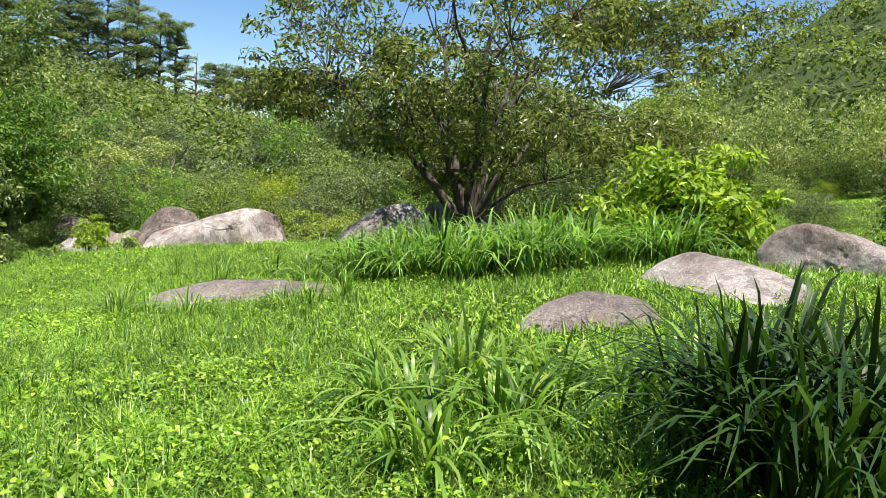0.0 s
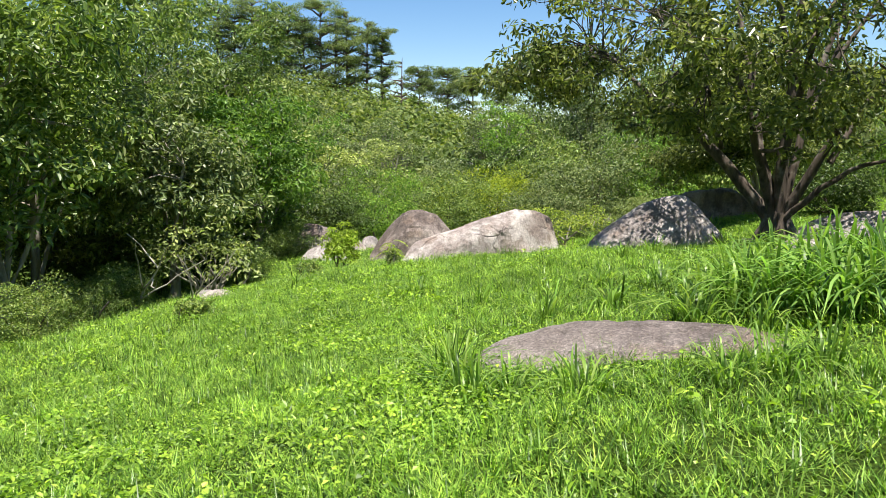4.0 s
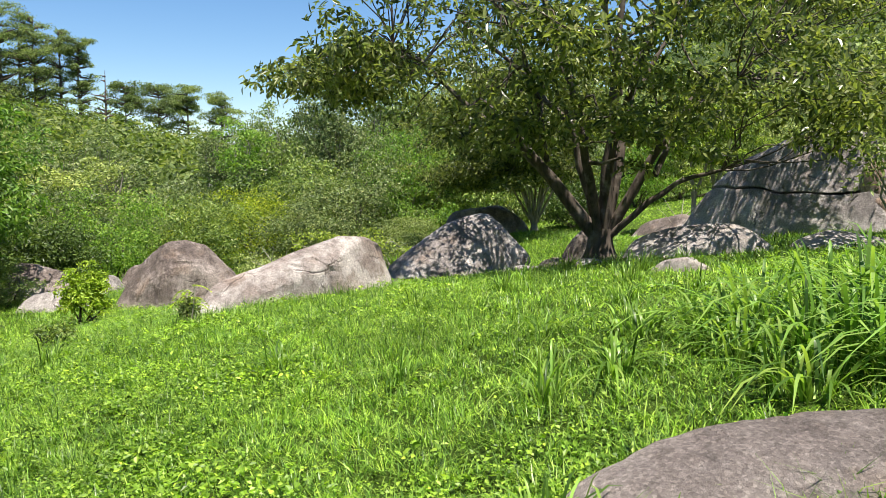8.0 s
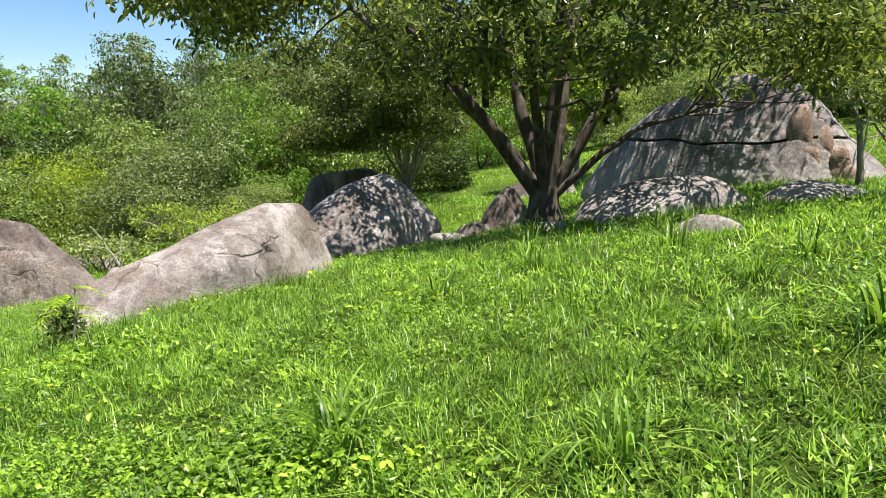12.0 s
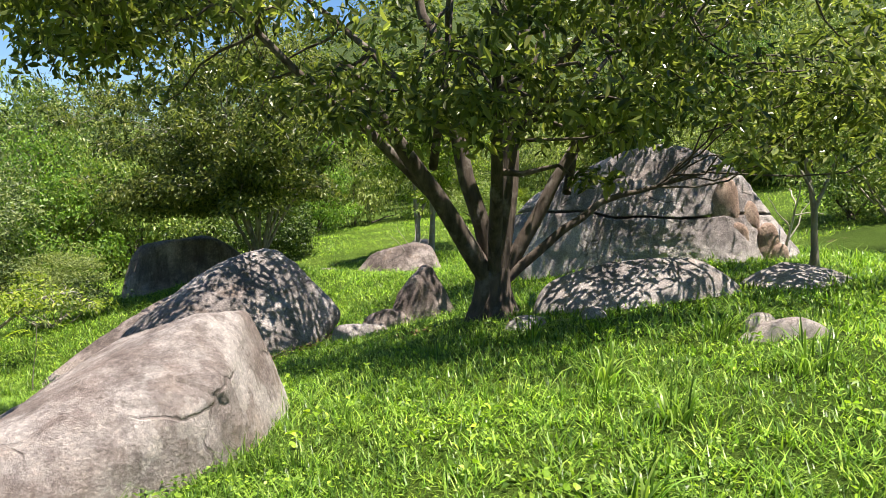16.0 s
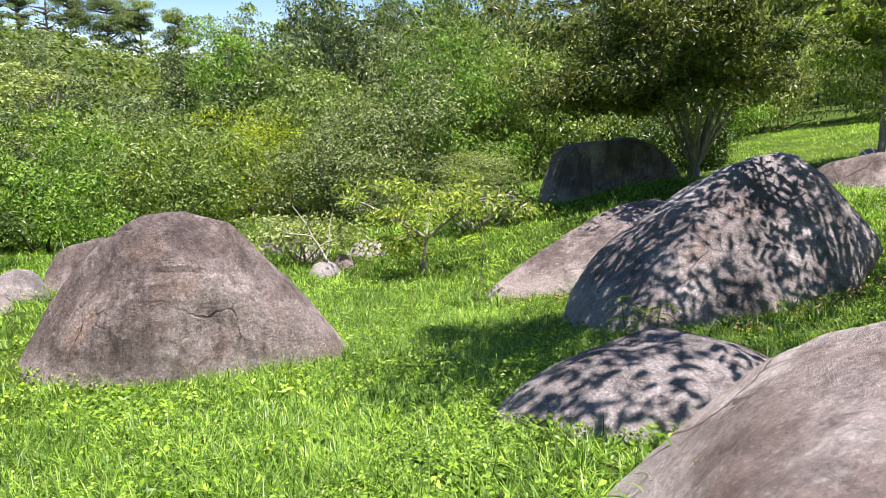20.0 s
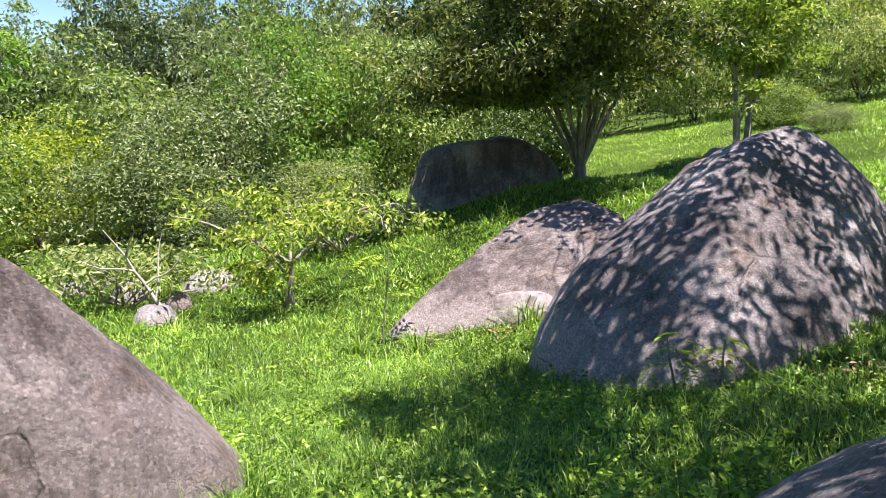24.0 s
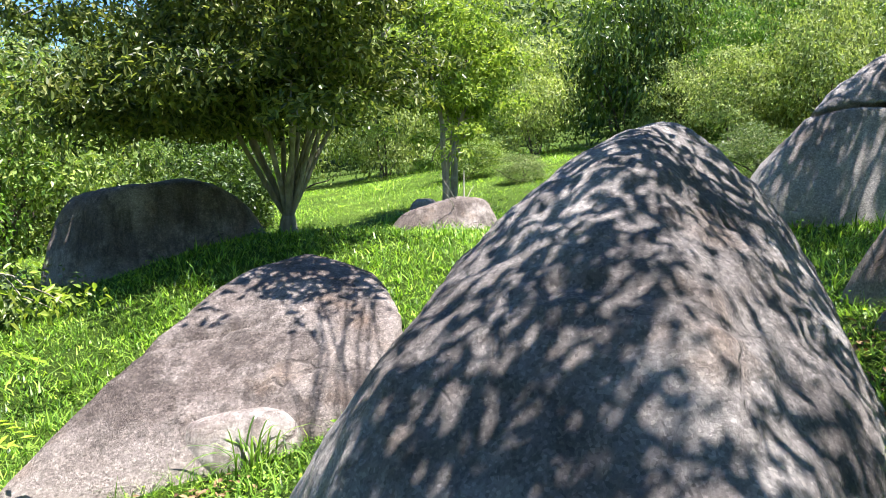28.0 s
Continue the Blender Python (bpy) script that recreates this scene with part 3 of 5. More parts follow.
boulder("boulder", (8.3, 20.2, 0.64), [
        [(0.05, 0.47, -0.04), (-0.36, -0.17, -0.05), (-0.32, -0.54, 0.02), (-0.57, -0.11, 0.26), (-0.10, -0.29, 0.23), (-0.05, 0.02, -0.00), (0.58, -0.41, 0.21)]], ROCK_GREY, "small rounded stone beside the humped boulder", cuts=4)
boulder("boulder", (-3.6, 22.9, -0.05), [
        [(-1.3, -0.6, 0.0), (-0.4, -0.8, 0.0), (0.7, -0.55, 0.0), (1.35, -0.2, 0.0), (1.1, 0.5, 0.0), (-0.3, 0.9, 0.0), (-1.3, 0.6, 0.0), (-1.0, 0.0, 0.85), (-0.4, -0.1, 0.8), (0.4, -0.05, 0.5), (0.9, 0.1, 0.3), (-0.6, 0.4, 0.75)]], ROCK_BROWN, "brown wedge-shaped boulder beside the thicket", cuts=5, rounding=80.0, rough=0.09, soft=0.03)
boulder("boulder", (-2.7, 20.9, 0.0), [
        [(-0.9, -0.5, 0.0), (0.2, -0.6, 0.0), (0.95, -0.1, 0.0), (0.6, 0.5, 0.0), (-0.7, 0.5, 0.0), (-0.6, -0.2, 0.3), (0.1, -0.25, 0.34), (0.55, 0.0, 0.24), (-0.1, 0.3, 0.32)]], ROCK_GREY, "flat grey stone lying in the grass", cuts=5, rough=0.09, soft=0.04)
boulder("boulder", (-1.75, 24.6, -0.2), [
        [(-0.75, -0.4, 0.0), (0.2, -0.6, 0.0), (0.9, -0.2, 0.0), (0.8, 0.6, 0.0), (-0.6, 0.6, 0.0), (-0.55, -0.15, 0.6), (0.0, -0.2, 0.75), (0.6, 0.0, 0.7), (0.2, 0.4, 0.7)]], ROCK_BROWN, "squat brown boulder behind the tent-shaped one", cuts=5, rounding=80.0, rough=0.1, soft=0.03)
boulder("boulder", (5.8, 24.4, -0.4), [
        [(-0.25, 0.28, -0.07), (-0.19, -0.35, 0.02), (0.13, -0.58, 0.11), (0.40, -0.64, 0.18), (-0.37, -0.03, 0.31), (-0.25, -0.10, 0.38), (-0.01, -0.24, 0.39), (0.26, -0.42, 0.40), (0.40, -0.53, 0.30), (0.41, 0.71, 0.05), (0.01, 0.61, -0.03)]], ROCK_PALE, "pale broken slab at the foot of the slanting boulder", cuts=5, rounding=16.0, rough=0.12, sink=0.25)
boulder("boulder", (15.6, 18.3, 1.9), [
        [(-0.39, 0.05, 1.38), (-0.28, -0.15, 1.59), (-0.16, -0.38, 1.47), (-0.14, -0.43, 1.20), (-0.31, -0.10, 1.18), (0.06, 0.40, 1.33), (0.17, 0.20, 1.54), (0.29, -0.03, 1.42), (-0.39, 0.05, -0.03), (-0.28, -0.15, -0.04), (-0.16, -0.38, -0.04), (-0.14, -0.43, -0.04), (-0.31, -0.10, -0.03), (0.06, 0.40, -0.03), (0.17, 0.20, -0.04), (0.29, -0.03, -0.04)]], ROCK_TAN, "broken tan granite block on the flank of the huge boulder", cuts=5, rounding=300.0, rough=0.14)
boulder("boulder", (15.9, 18.0, 1.9), [
        [(-0.36, 0.01, 0.90), (-0.27, -0.16, 1.08), (-0.17, -0.35, 0.98), (-0.15, -0.40, 0.75), (-0.29, -0.12, 0.73), (0.09, 0.36, 0.85), (0.18, 0.19, 1.03), (0.28, 0.00, 0.93), (-0.36, 0.01, -0.04), (-0.27, -0.16, -0.04), (-0.17, -0.35, -0.05), (-0.15, -0.40, -0.05), (-0.29, -0.12, -0.04), (0.09, 0.36, -0.04), (0.18, 0.19, -0.05), (0.28, 0.00, -0.05)]], ROCK_TAN, "broken tan granite block on the flank of the huge boulder", cuts=5, rounding=300.0, rough=0.14)
boulder("boulder", (15.6, 18.1, 1.9), [
        [(-0.38, 0.03, 0.44), (-0.26, -0.18, 0.68), (-0.14, -0.42, 0.55), (-0.11, -0.47, 0.27), (-0.29, -0.13, 0.24), (0.07, 0.38, 0.39), (0.19, 0.17, 0.63), (0.31, -0.07, 0.50), (-0.38, 0.03, -0.04), (-0.26, -0.18, -0.04), (-0.14, -0.42, -0.04), (-0.11, -0.47, -0.05), (-0.29, -0.13, -0.04), (0.07, 0.38, -0.04), (0.19, 0.17, -0.04), (0.31, -0.07, -0.05)]], ROCK_TAN, "broken tan granite block on the flank of the huge boulder", cuts=5, rounding=300.0, rough=0.14)
boulder("boulder", (15.9, 17.6, 1.8), [
        [(-0.27, 0.03, 0.59), (-0.19, -0.13, 0.77), (-0.10, -0.32, 0.67), (-0.08, -0.37, 0.45), (-0.21, -0.09, 0.42), (0.18, 0.38, 0.54), (0.26, 0.22, 0.72), (0.35, 0.03, 0.62), (-0.27, 0.03, 0.05), (-0.19, -0.13, 0.05), (-0.10, -0.32, 0.05), (-0.08, -0.37, 0.05), (-0.21, -0.09, 0.05), (0.18, 0.38, 0.05), (0.26, 0.22, 0.05), (0.35, 0.03, 0.04)]], ROCK_TAN, "broken tan granite block on the flank of the huge boulder", cuts=5, rounding=300.0, rough=0.14)
boulder("boulder", (16.0, 17.4, 1.8), [
        [(-0.32, -0.07, 0.23), (-0.26, -0.19, 0.37), (-0.20, -0.34, 0.30), (-0.18, -0.37, 0.13), (-0.27, -0.16, 0.11), (0.13, 0.28, 0.18), (0.19, 0.16, 0.32), (0.25, 0.01, 0.25), (-0.32, -0.07, 0.05), (-0.26, -0.19, 0.05), (-0.20, -0.34, 0.05), (-0.18, -0.37, 0.05), (-0.27, -0.16, 0.05), (0.13, 0.28, 0.04), (0.19, 0.16, 0.04), (0.25, 0.01, 0.04)]], ROCK_TAN, "broken tan granite block on the flank of the huge boulder", cuts=5, rounding=300.0, rough=0.14)



def stone(x, y, size, material, label, flat=0.5, turn=0.0):
    """A small loose stone bedded in the turf."""
    c, s = math.cos(turn), math.sin(turn)
    raw = [(-0.5, -0.28, 0), (0.1, -0.4, 0), (0.55, -0.1, 0), (0.4, 0.3, 0), (-0.3, 0.36, 0), (-0.35, -0.1, 0.62 * flat), (0.15, -0.2, 0.7 * flat), (0.3, 0.12, 0.55 * flat), (-0.15, 0.2, 0.66 * flat)]
    pts = [((u * c - v * s) * size, (u * s + v * c) * size, w * size) for u, v, w in raw]
    return boulder("stone", (x, y, high(x, y)), [pts], material, label, 3, 22.0, 0.06, group="loose stones", category="stone", sink=0.2)


LOOSE = [(-1.1, 12.1, 0.9, ROCK_PALE, 0.25, 0.3), (-2.5, 23.6, 0.85, ROCK_GREY, 0.75, 0.8), (-3.3, 24.3, 0.6, ROCK_GREY, 0.5, 1.2), (-1.9, 12.9, 0.7, ROCK_GREY, 0.4, 2.0),
                                  (1.3, 29.4, 0.8, ROCK_GREY, 0.7, 0.4), (0.9, 31.0, 0.9, ROCK_BROWN, 0.7, 1.4), (2.7, 30.0, 1.3, ROCK_GREY, 0.35, 0.1), (1.6, 27.7, 0.8, ROCK_GREY, 0.5, 0.7), (0.4, 30.2, 0.7, ROCK_GREY, 0.8, 2.2), (2.0, 28.6, 0.6, ROCK_BROWN, 0.7, 1.0)]
LOOSE += [(8.5, 16.35, 0.8, ROCK_GREY, 0.25, 0.3), (9.2, 15.9, 0.6, ROCK_GREY, 0.25, 1.3), (9.2, 13.7, 0.5, ROCK_PALE, 0.5, 0.0),
                                  (20.5, 36.2, 1.4, ROCK_BROWN, 0.3, 0.6), (14.6, 33.5, 1.4, ROCK_BROWN, 0.5, 0.4), (15.2, 31.4, 0.9, ROCK_BROWN, 0.5, 0.3), (12.2, 34.0, 1.2, ROCK_PALE, 0.4, 1.8), (9.4, 33.0, 1.2, ROCK_GREY, 0.5, 1.1), (11.7, 9.0, 0.9, ROCK_PALE, 0.35, 0.4)]
for x, y, size, m, flat, turn in LOOSE:
    stone(x, y, size, m, "loose granite stone bedded in the grass", flat, turn)

# ---- trees and bushes ----
def tubes(paths, sides=7):
    """Tapered round limbs: each path is a list of (x, y, z, radius)."""
    V, F, k = [], [], 0
    for path in paths:
        path = np.array(path, float)
        way = np.gradient(path[:, :3], axis=0)
        way /= np.linalg.norm(way, axis=1, keepdims=True) + 1e-9
        ref = np.where(np.abs(way[:, 2:3]) > 0.9, [[1.0, 0, 0]], [[0, 0, 1.0]])
        a = np.cross(way, ref)
        a /= np.linalg.norm(a, axis=1, keepdims=True)
        b = np.cross(way, a)
        th = np.arange(sides) * 2 * np.pi / sides
        ring = path[:, None, :3] + path[:, 3][:, None, None] * (np.cos(th)[None, :, None] * a[:, None] + np.sin(th)[None, :, None] * b[:, None])
        V.append(ring.reshape(-1, 3))
        for i in range(len(path) - 1):
            for s in range(sides):
                F.append((k + i * sides + s, k + i * sides + (s + 1) % sides, k + (i + 1) * sides + (s + 1) % sides, k + (i + 1) * sides + s))
        k += len(path) * sides
    return np.concatenate(V), np.array(F)


def limb(start, end, r0, r1, bend=0.15, steps=6, droop=0.0):
    start, end = np.array(start, float), np.array(end, float)
    t = np.linspace(0, 1, steps)[:, None]
    size = np.linalg.norm(end - start)
    off = np.cumsum(rng.normal(0, bend * size / steps, (steps, 3)), 0) * np.sin(np.pi * t)
    p = start + (end - start) * t + off
    p[:, 2] += np.sin(np.pi * t[:, 0]) * droop * size
    return [(*q, r0 + (r1 - r0) * s) for q, s in zip(p, t[:, 0])]


def leaves(at, out, length, width, flat=0.6, six=False):
    """Folded leaf blades at the points: they lie like shingles across the way out, and droop a little."""
    n = len(at)
    face = out * flat + rng.normal(0, 1, (n, 3)) * (1 - flat) + np.array([0, 0, 0.2])
    face /= np.linalg.norm(face, axis=1, keepdims=True) + 1e-9
    way = rng.normal(0, 1, (n, 3)) + out * 0.7 - np.array([0, 0, 0.5])
    way -= face * (way * face).sum(1, keepdims=True)
    way /= np.linalg.norm(way, axis=1, keepdims=True) + 1e-9
    side = np.cross(face, way)
    ln = (np.zeros(n) + length)[:, None] * rng.uniform(0.6, 1.25, (n, 1))
    wd = (np.zeros(n) + width)[:, None] * rng.uniform(0.7, 1.2, (n, 1))
    if six:
        v = np.stack([at] + [at + way * ln * u - face * ln * 0.12 * u * u + (side * w + face * 0.16) * wd for u, w in ((0.3, 0.42), (0.68, 0.38), (1.0, 0.0), (0.68, -0.38), (0.3, -0.42))], 1)
        v[:, 3] -= face * wd * 0.16
        tri = [0, 1, 3, 1, 2, 3, 0, 3, 5, 3, 4, 5]
    else:
        v = np.stack([at, at + way * ln * 0.5 + (side * 0.5 + face * 0.2) * wd, at + way * ln, at + way * ln * 0.5 + (face * 0.2 - side * 0.5) * wd], 1)
        tri = [0, 1, 2, 0, 2, 3]
    f = (np.arange(n)[:, None] * v.shape[1] + tri).reshape(-1, 3)
    return v.reshape(-1, 3), f


def clumps(centres, spread, count, squash=0.7, under=0.22):
    """Leafy pads round the centres: most leaves lie on the domed top of a pad, a few hang below. Gives also the way out."""
    n = len(centres)
    off = rng.normal(0, 1, (n, count, 3))
    off /= np.linalg.norm(off, axis=2, keepdims=True)
    up = np.abs(off[:, :, 2])
    off[:, :, 2] = np.where(rng.uniform(0, 1, up.shape) < under, -0.6 * up, up)
    out = off.copy()
    off *= rng.uniform(0.25, 1.1, (n, count, 1)) ** 0.45
    off *= np.concatenate([rng.uniform(0.7, 1.4, (n, 1, 2)), np.full((n, 1, 1), squash)], 2)
    s = np.broadcast_to(np.asarray(spread, float).reshape(-1, 1, 1), (n, 1, 1))
    return (np.asarray(centres)[:, None] + off * s).reshape(-1, 3), out.reshape(-1, 3)


def crown_points(n, radius, middle, hollow=0.45, lowest=-0.55):
    """Clump centres through an uneven crown, denser at its skin."""
    d = rng.normal(0, 1, (n * 3, 3))
    d /= np.linalg.norm(d, axis=1, keepdims=True)
    d = d[d[:, 2] > lowest][:n]
    lump = 0.78 + 0.3 * np.sin(d[:, 0] * 4.3 + middle[0]) * np.sin(d[:, 1] * 3.9 + middle[1]) + 0.18 * np.sin(d[:, 2] * 6.1 + d[:, 0] * 5)
    r = (hollow + (1 - hollow) * rng.uniform(0, 1, len(d)) ** 0.6) * lump
    return d * r[:, None] * np.array(radius) + np.array(middle)


def bush_mesh(name, radius, n, per, spread, leaf, material, middle_up=0.75, hollow=0.4, lowest=-0.55):
    c = crown_points(n, radius, (0, 0, radius[2] * middle_up), hollow, lowest)
    c[:, 2] = np.maximum(c[:, 2], 0.1)
    pts, out = clumps(c, rng.uniform(0.6, 1.4, len(c)) * spread, per, 0.55)
    v, f = leaves(pts, out, leaf, leaf * 0.45, six=leaf < 0.09)
    return mesh_of(name, v, f, material, False), c


def bush(at, radius, n, per, spread, leaf, material, label, name="bush", stems=7, bark=None, group="bushes", category="bush", middle_up=0.75, kind=""):
    ob = thing(name, (at[0], at[1], high(*at)), label, category, group, kind)
    me, c = bush_mesh("foliage", radius, n, per, spread, leaf, material, middle_up)
    part("foliage", me, ob)
    pick = c[rng.permutation(len(c))[:stems]]
    v, f = tubes([limb((rng.normal(0, 0.12), rng.normal(0, 0.12), -0.1), p, 0.035 * radius[2] ** 0.5, 0.008, 0.25) for p in pick], 5)
    part("stem", mesh_of("stem", v, f, bark or BARK), ob)
    return ob


def tree(name, at, forks, twigs, crown, per, spread, leaf, material, bark, label, category="tree", group="trees", leaf_wide=0.42):
    """forks: main limbs as (start, end, r0, r1); twigs: how many run from limbs into the crown clumps."""
    z = high(*at)
    ob = thing(name, (at[0], at[1], z), label, category, group)
    trunk = forks[0]
    v, f = tubes([limb(*trunk, 0.05, 7)], 12)
    # flare at the foot
    low = np.clip(1 - v[:, 2] / 0.5, 0, 1)
    v[:, :2] *= (1 + 0.5 * low ** 2)[:, None]
    part("trunk", mesh_of("trunk", v, f, bark), ob)
    ends = []
    for fk in forks[1:]:
        p = limb(*fk, 0.12, 9, 0.06)
        v, f = tubes([p], 9)
        part("limb", mesh_of("limb", v, f, bark), ob)
        ends += [np.array(q) for q in p[3:]]
    paths = []
    for c in crown[rng.permutation(len(crown))[:twigs]]:
        e = min(ends, key=lambda q: np.linalg.norm(q[:3] - c) + 0.3 * max(0, q[2] - c[2]))
        paths.append(limb(e[:3], c, min(e[3] * 0.6, 0.05), 0.008, 0.3, 6, 0.05))
    v, f = tubes(paths, 5)
    part("branchwork", mesh_of("branchwork", v, f, bark), ob, kind="stuff")
    pts, out = clumps(crown, rng.uniform(0.6, 1.4, len(crown)) * spread, per, 0.5)
    v, f = leaves(pts, out, leaf, leaf * leaf_wide, six=True)
    part("crown", mesh_of("crown", v, f, material, False), ob, "dense glossy leaves")
    return ob


# the big spreading tree among the boulders
T_AT = (9.2, 17.8)
T_FORKS = [((0, 0, -0.2), (0.0, 0.05, 0.7), 0.30, 0.25),
           ((-0.1, 0.05, 0.55), (-2.6, -0.2, 3.3), 0.16, 0.06), ((-0.05, 0, 0.6), (-0.9, 1.2, 5.4), 0.14, 0.05),
           ((0.08, 0.0, 0.6), (0.35, -0.3, 5.8), 0.15, 0.05), ((0.12, 0, 0.55), (2.2, -1.2, 3.6), 0.12, 0.04),
           ((0.1, -0.05, 0.5), (1.9, -1.3, 1.9), 0.08, 0.03), ((0.05, 0.1, 0.6), (1.6, 1.8, 5.0), 0.11, 0.04),
           ((-0.08, -0.05, 0.55), (-1.4, -1.6, 4.4), 0.11, 0.04), ((0.1, 0.02, 0.6), (1.2, 0.5, 5.2), 0.10, 0.04)]
T_FORKS += [((-1.0, -0.05, 1.6), (-4.2, 1.4, 4.6), 0.08, 0.025), ((0.2, -0.1, 2.6), (0.6, -3.6, 5.0), 0.08, 0.025),
           ((-0.4, 0.5, 2.6), (-2.6, 3.2, 5.6), 0.07, 0.025), ((-1.2, -0.1, 2.1), (-2.8, -2.8, 4.6), 0.06, 0.02),
           ((0.9, -0.5, 1.8), (3.6, 0.6, 4.4), 0.07, 0.02), ((0.25, -0.2, 3.4), (-0.8, -1.6, 6.6), 0.07, 0.02), ((0.9, 0.35, 3.6), (2.6, 1.0, 6.4), 0.06, 0.02)]
t_crown = np.concatenate([crown_points(n, size, at, hollow, low) for n, size, at, hollow, low in (
    (215, (5.6, 5.4, 4.6), (0.1, -0.3, 6.4), 0.4, -0.7), (60, (4.0, 3.9, 1.6), (4.6, 0.3, 6.0), 0.4, -0.8), (56, (3.2, 3.4, 1.0), (6.2, 0.9, 6.4), 0.3, -0.9), (58, (2.6, 2.2, 1.0), (3.6, 2.8, 6.6), 0.3, -0.95),
    (62, (4.0, 3.9, 2.2), (-4.3, 0.3, 4.6), 0.35, -0.85), (48, (2.3, 2.6, 1.5), (-5.3, 1.5, 3.8), 0.3, -0.9), (50, (3.4, 3.4, 2.0), (-3.8, 0.2, 6.9), 0.35, -0.9), (17, (2.4, 2.0, 1.2), (-3.1, 3.5, 4.4), 0.2, -0.9), (24, (2.0, 1.6, 1.1), (-1.7, -3.6, 4.2), 0.3, -0.9), (16, (1.2, 1.1, 0.6), (-1.2, 6.3, 4.2), 0.2, -0.95),
    (30, (3.0, 2.4, 1.5), (0.6, -3.0, 3.7), 0.35, -0.9), (56, (4.6, 4.2, 1.3), (-0.8, -0.7, 3.1), 0.4, -0.95), (30, (3.6, 1.7, 1.0), (0.3, -2.4, 2.8), 0.3, -0.95), (12, (2.2, 2.0, 0.9), (4.2, -1.6, 2.9), 0.3, -0.9), (24, (2.8, 1.7, 0.9), (2.6, -3.2, 3.0), 0.3, -0.95), (14, (1.8, 1.6, 0.6), (-2.6, -1.2, 2.6), 0.3, -0.95), (16, (2.4, 1.8, 1.0), (-2.4, 2.2, 2.9), 0.3, -0.95))])
t_crown = t_crown[(t_crown[:, 2] > 1.75 + 0.6 * np.exp(-((t_crown[:, 0] ** 2 + t_crown[:, 1] ** 2) / 2)))]
# thinner foliage in a few places, where the light comes through to the boulders
for a, b, r, keep in ((-2.9, 1.6, 1.3, 0.4), (-3.6, 5.7, 1.2, 0.4), (-3.6, 2.5, 1.1, 0.7), (-2.2, 1.4, 1.2, 0.7), (-4.9, 1.8, 0.7, 0.6), (1.2, -1.1, 1.4, 0.6)):
    fx, fy = t_crown[:, 0] - 0.125 * t_crown[:, 2], t_crown[:, 1] + 0.229 * t_crown[:, 2]
    t_crown = t_crown[(np.hypot(fx - a, fy - b) > r) | (rng.uniform(0, 1, len(t_crown)) < keep)]
t_crown = t_crown[(t_crown[:, 0] - 0.125 * t_crown[:, 2] > -6.2) & (rng.uniform(0, 1, len(t_crown)) < 0.75)]
t_crown = np.concatenate([t_crown, crown_points(10, (1.0, 1.1, 0.6), (-6.2, 0.0, 3.6), 0.2, -0.9), crown_points(9, (0.9, 0.8, 0.5), (-4.0, 2.4, 4.1), 0.2, -0.9), crown_points(9, (1.1, 0.8, 0.5), (-4.9, -0.6, 4.0), 0.2, -0.9)])
tree("broadleaf_tree", T_AT, T_FORKS, 330, t_crown, 86, 0.56, 0.165, LEAF_TREE, BARK, "large spreading broadleaf tree with several dark trunks")

# the many-stemmed tree over the dark boulder
u_forks = [((0, 0, -0.2), (0, 0, 0.3), 0.13, 0.11)] + [((0.05 * math.cos(a), 0.05 * math.sin(a), 0.3), (2.5 * math.cos(a) * s, 2.5 * math.sin(a) * s, 3.9), 0.05, 0.02) for a, s in zip(np.arange(14) * 0.449, (1, 0.6, 1.1, 0.5, 0.9, 0.7, 1.0, 0.4, 0.8, 1.05, 0.55, 0.95, 0.75, 0.3))]
u_crown = np.concatenate([crown_points(360, (4.2, 3.9, 4.0), (-0.5, 0.0, 4.5), 0.42, -0.8), crown_points(60, (1.7, 1.5, 0.9), (-1.5, -0.2, 2.0), 0.3, -0.9), crown_points(34, (1.4, 1.2, 0.9), (-1.1, -2.5, 3.5), 0.3, -0.9), crown_points(30, (1.7, 1.2, 0.5), (-2.0, -0.8, 2.15), 0.3, -0.9), crown_points(90, (3.8, 3.2, 1.1), (-0.9, -0.4, 2.5), 0.35, -0.95), crown_points(60, (2.3, 1.6, 0.6), (-2.3, 0.4, 2.0), 0.3, -0.95)])
u_crown = u_crown[u_crown[:, 2] > 1.4]
tree("many_stemmed_tree", (10.7, 30.2), u_forks, 90, u_crown[rng.uniform(0, 1, len(u_crown)) < 0.62], 150, 0.6, 0.145, LEAF_GOLD, BARK_PALE, "round dark-leaved tree with many slender stems")

# two thin-trunked lighter trees
for at, tall in (((18.3, 33.4), 4.6), ((19.6, 34.2), 5.2)):
    cr = crown_points(120, (2.7, 2.6, 2.7), (0, 0, tall - 0.5), 0.35, -0.85)
    tree("young_tree", at, [((0, 0, -0.2), (0.1, 0, 1.6), 0.13, 0.1), ((0.1, 0, 1.5), (-0.5, 0.2, tall), 0.09, 0.03), ((0.1, 0, 1.5), (0.9, -0.3, tall - 0.4), 0.08, 0.03)], 40, cr, 100, 0.45, 0.16, LEAF_SPRING, BARK_PALE, "young tree with a pale trunk and yellow-green leaves", group="young trees")
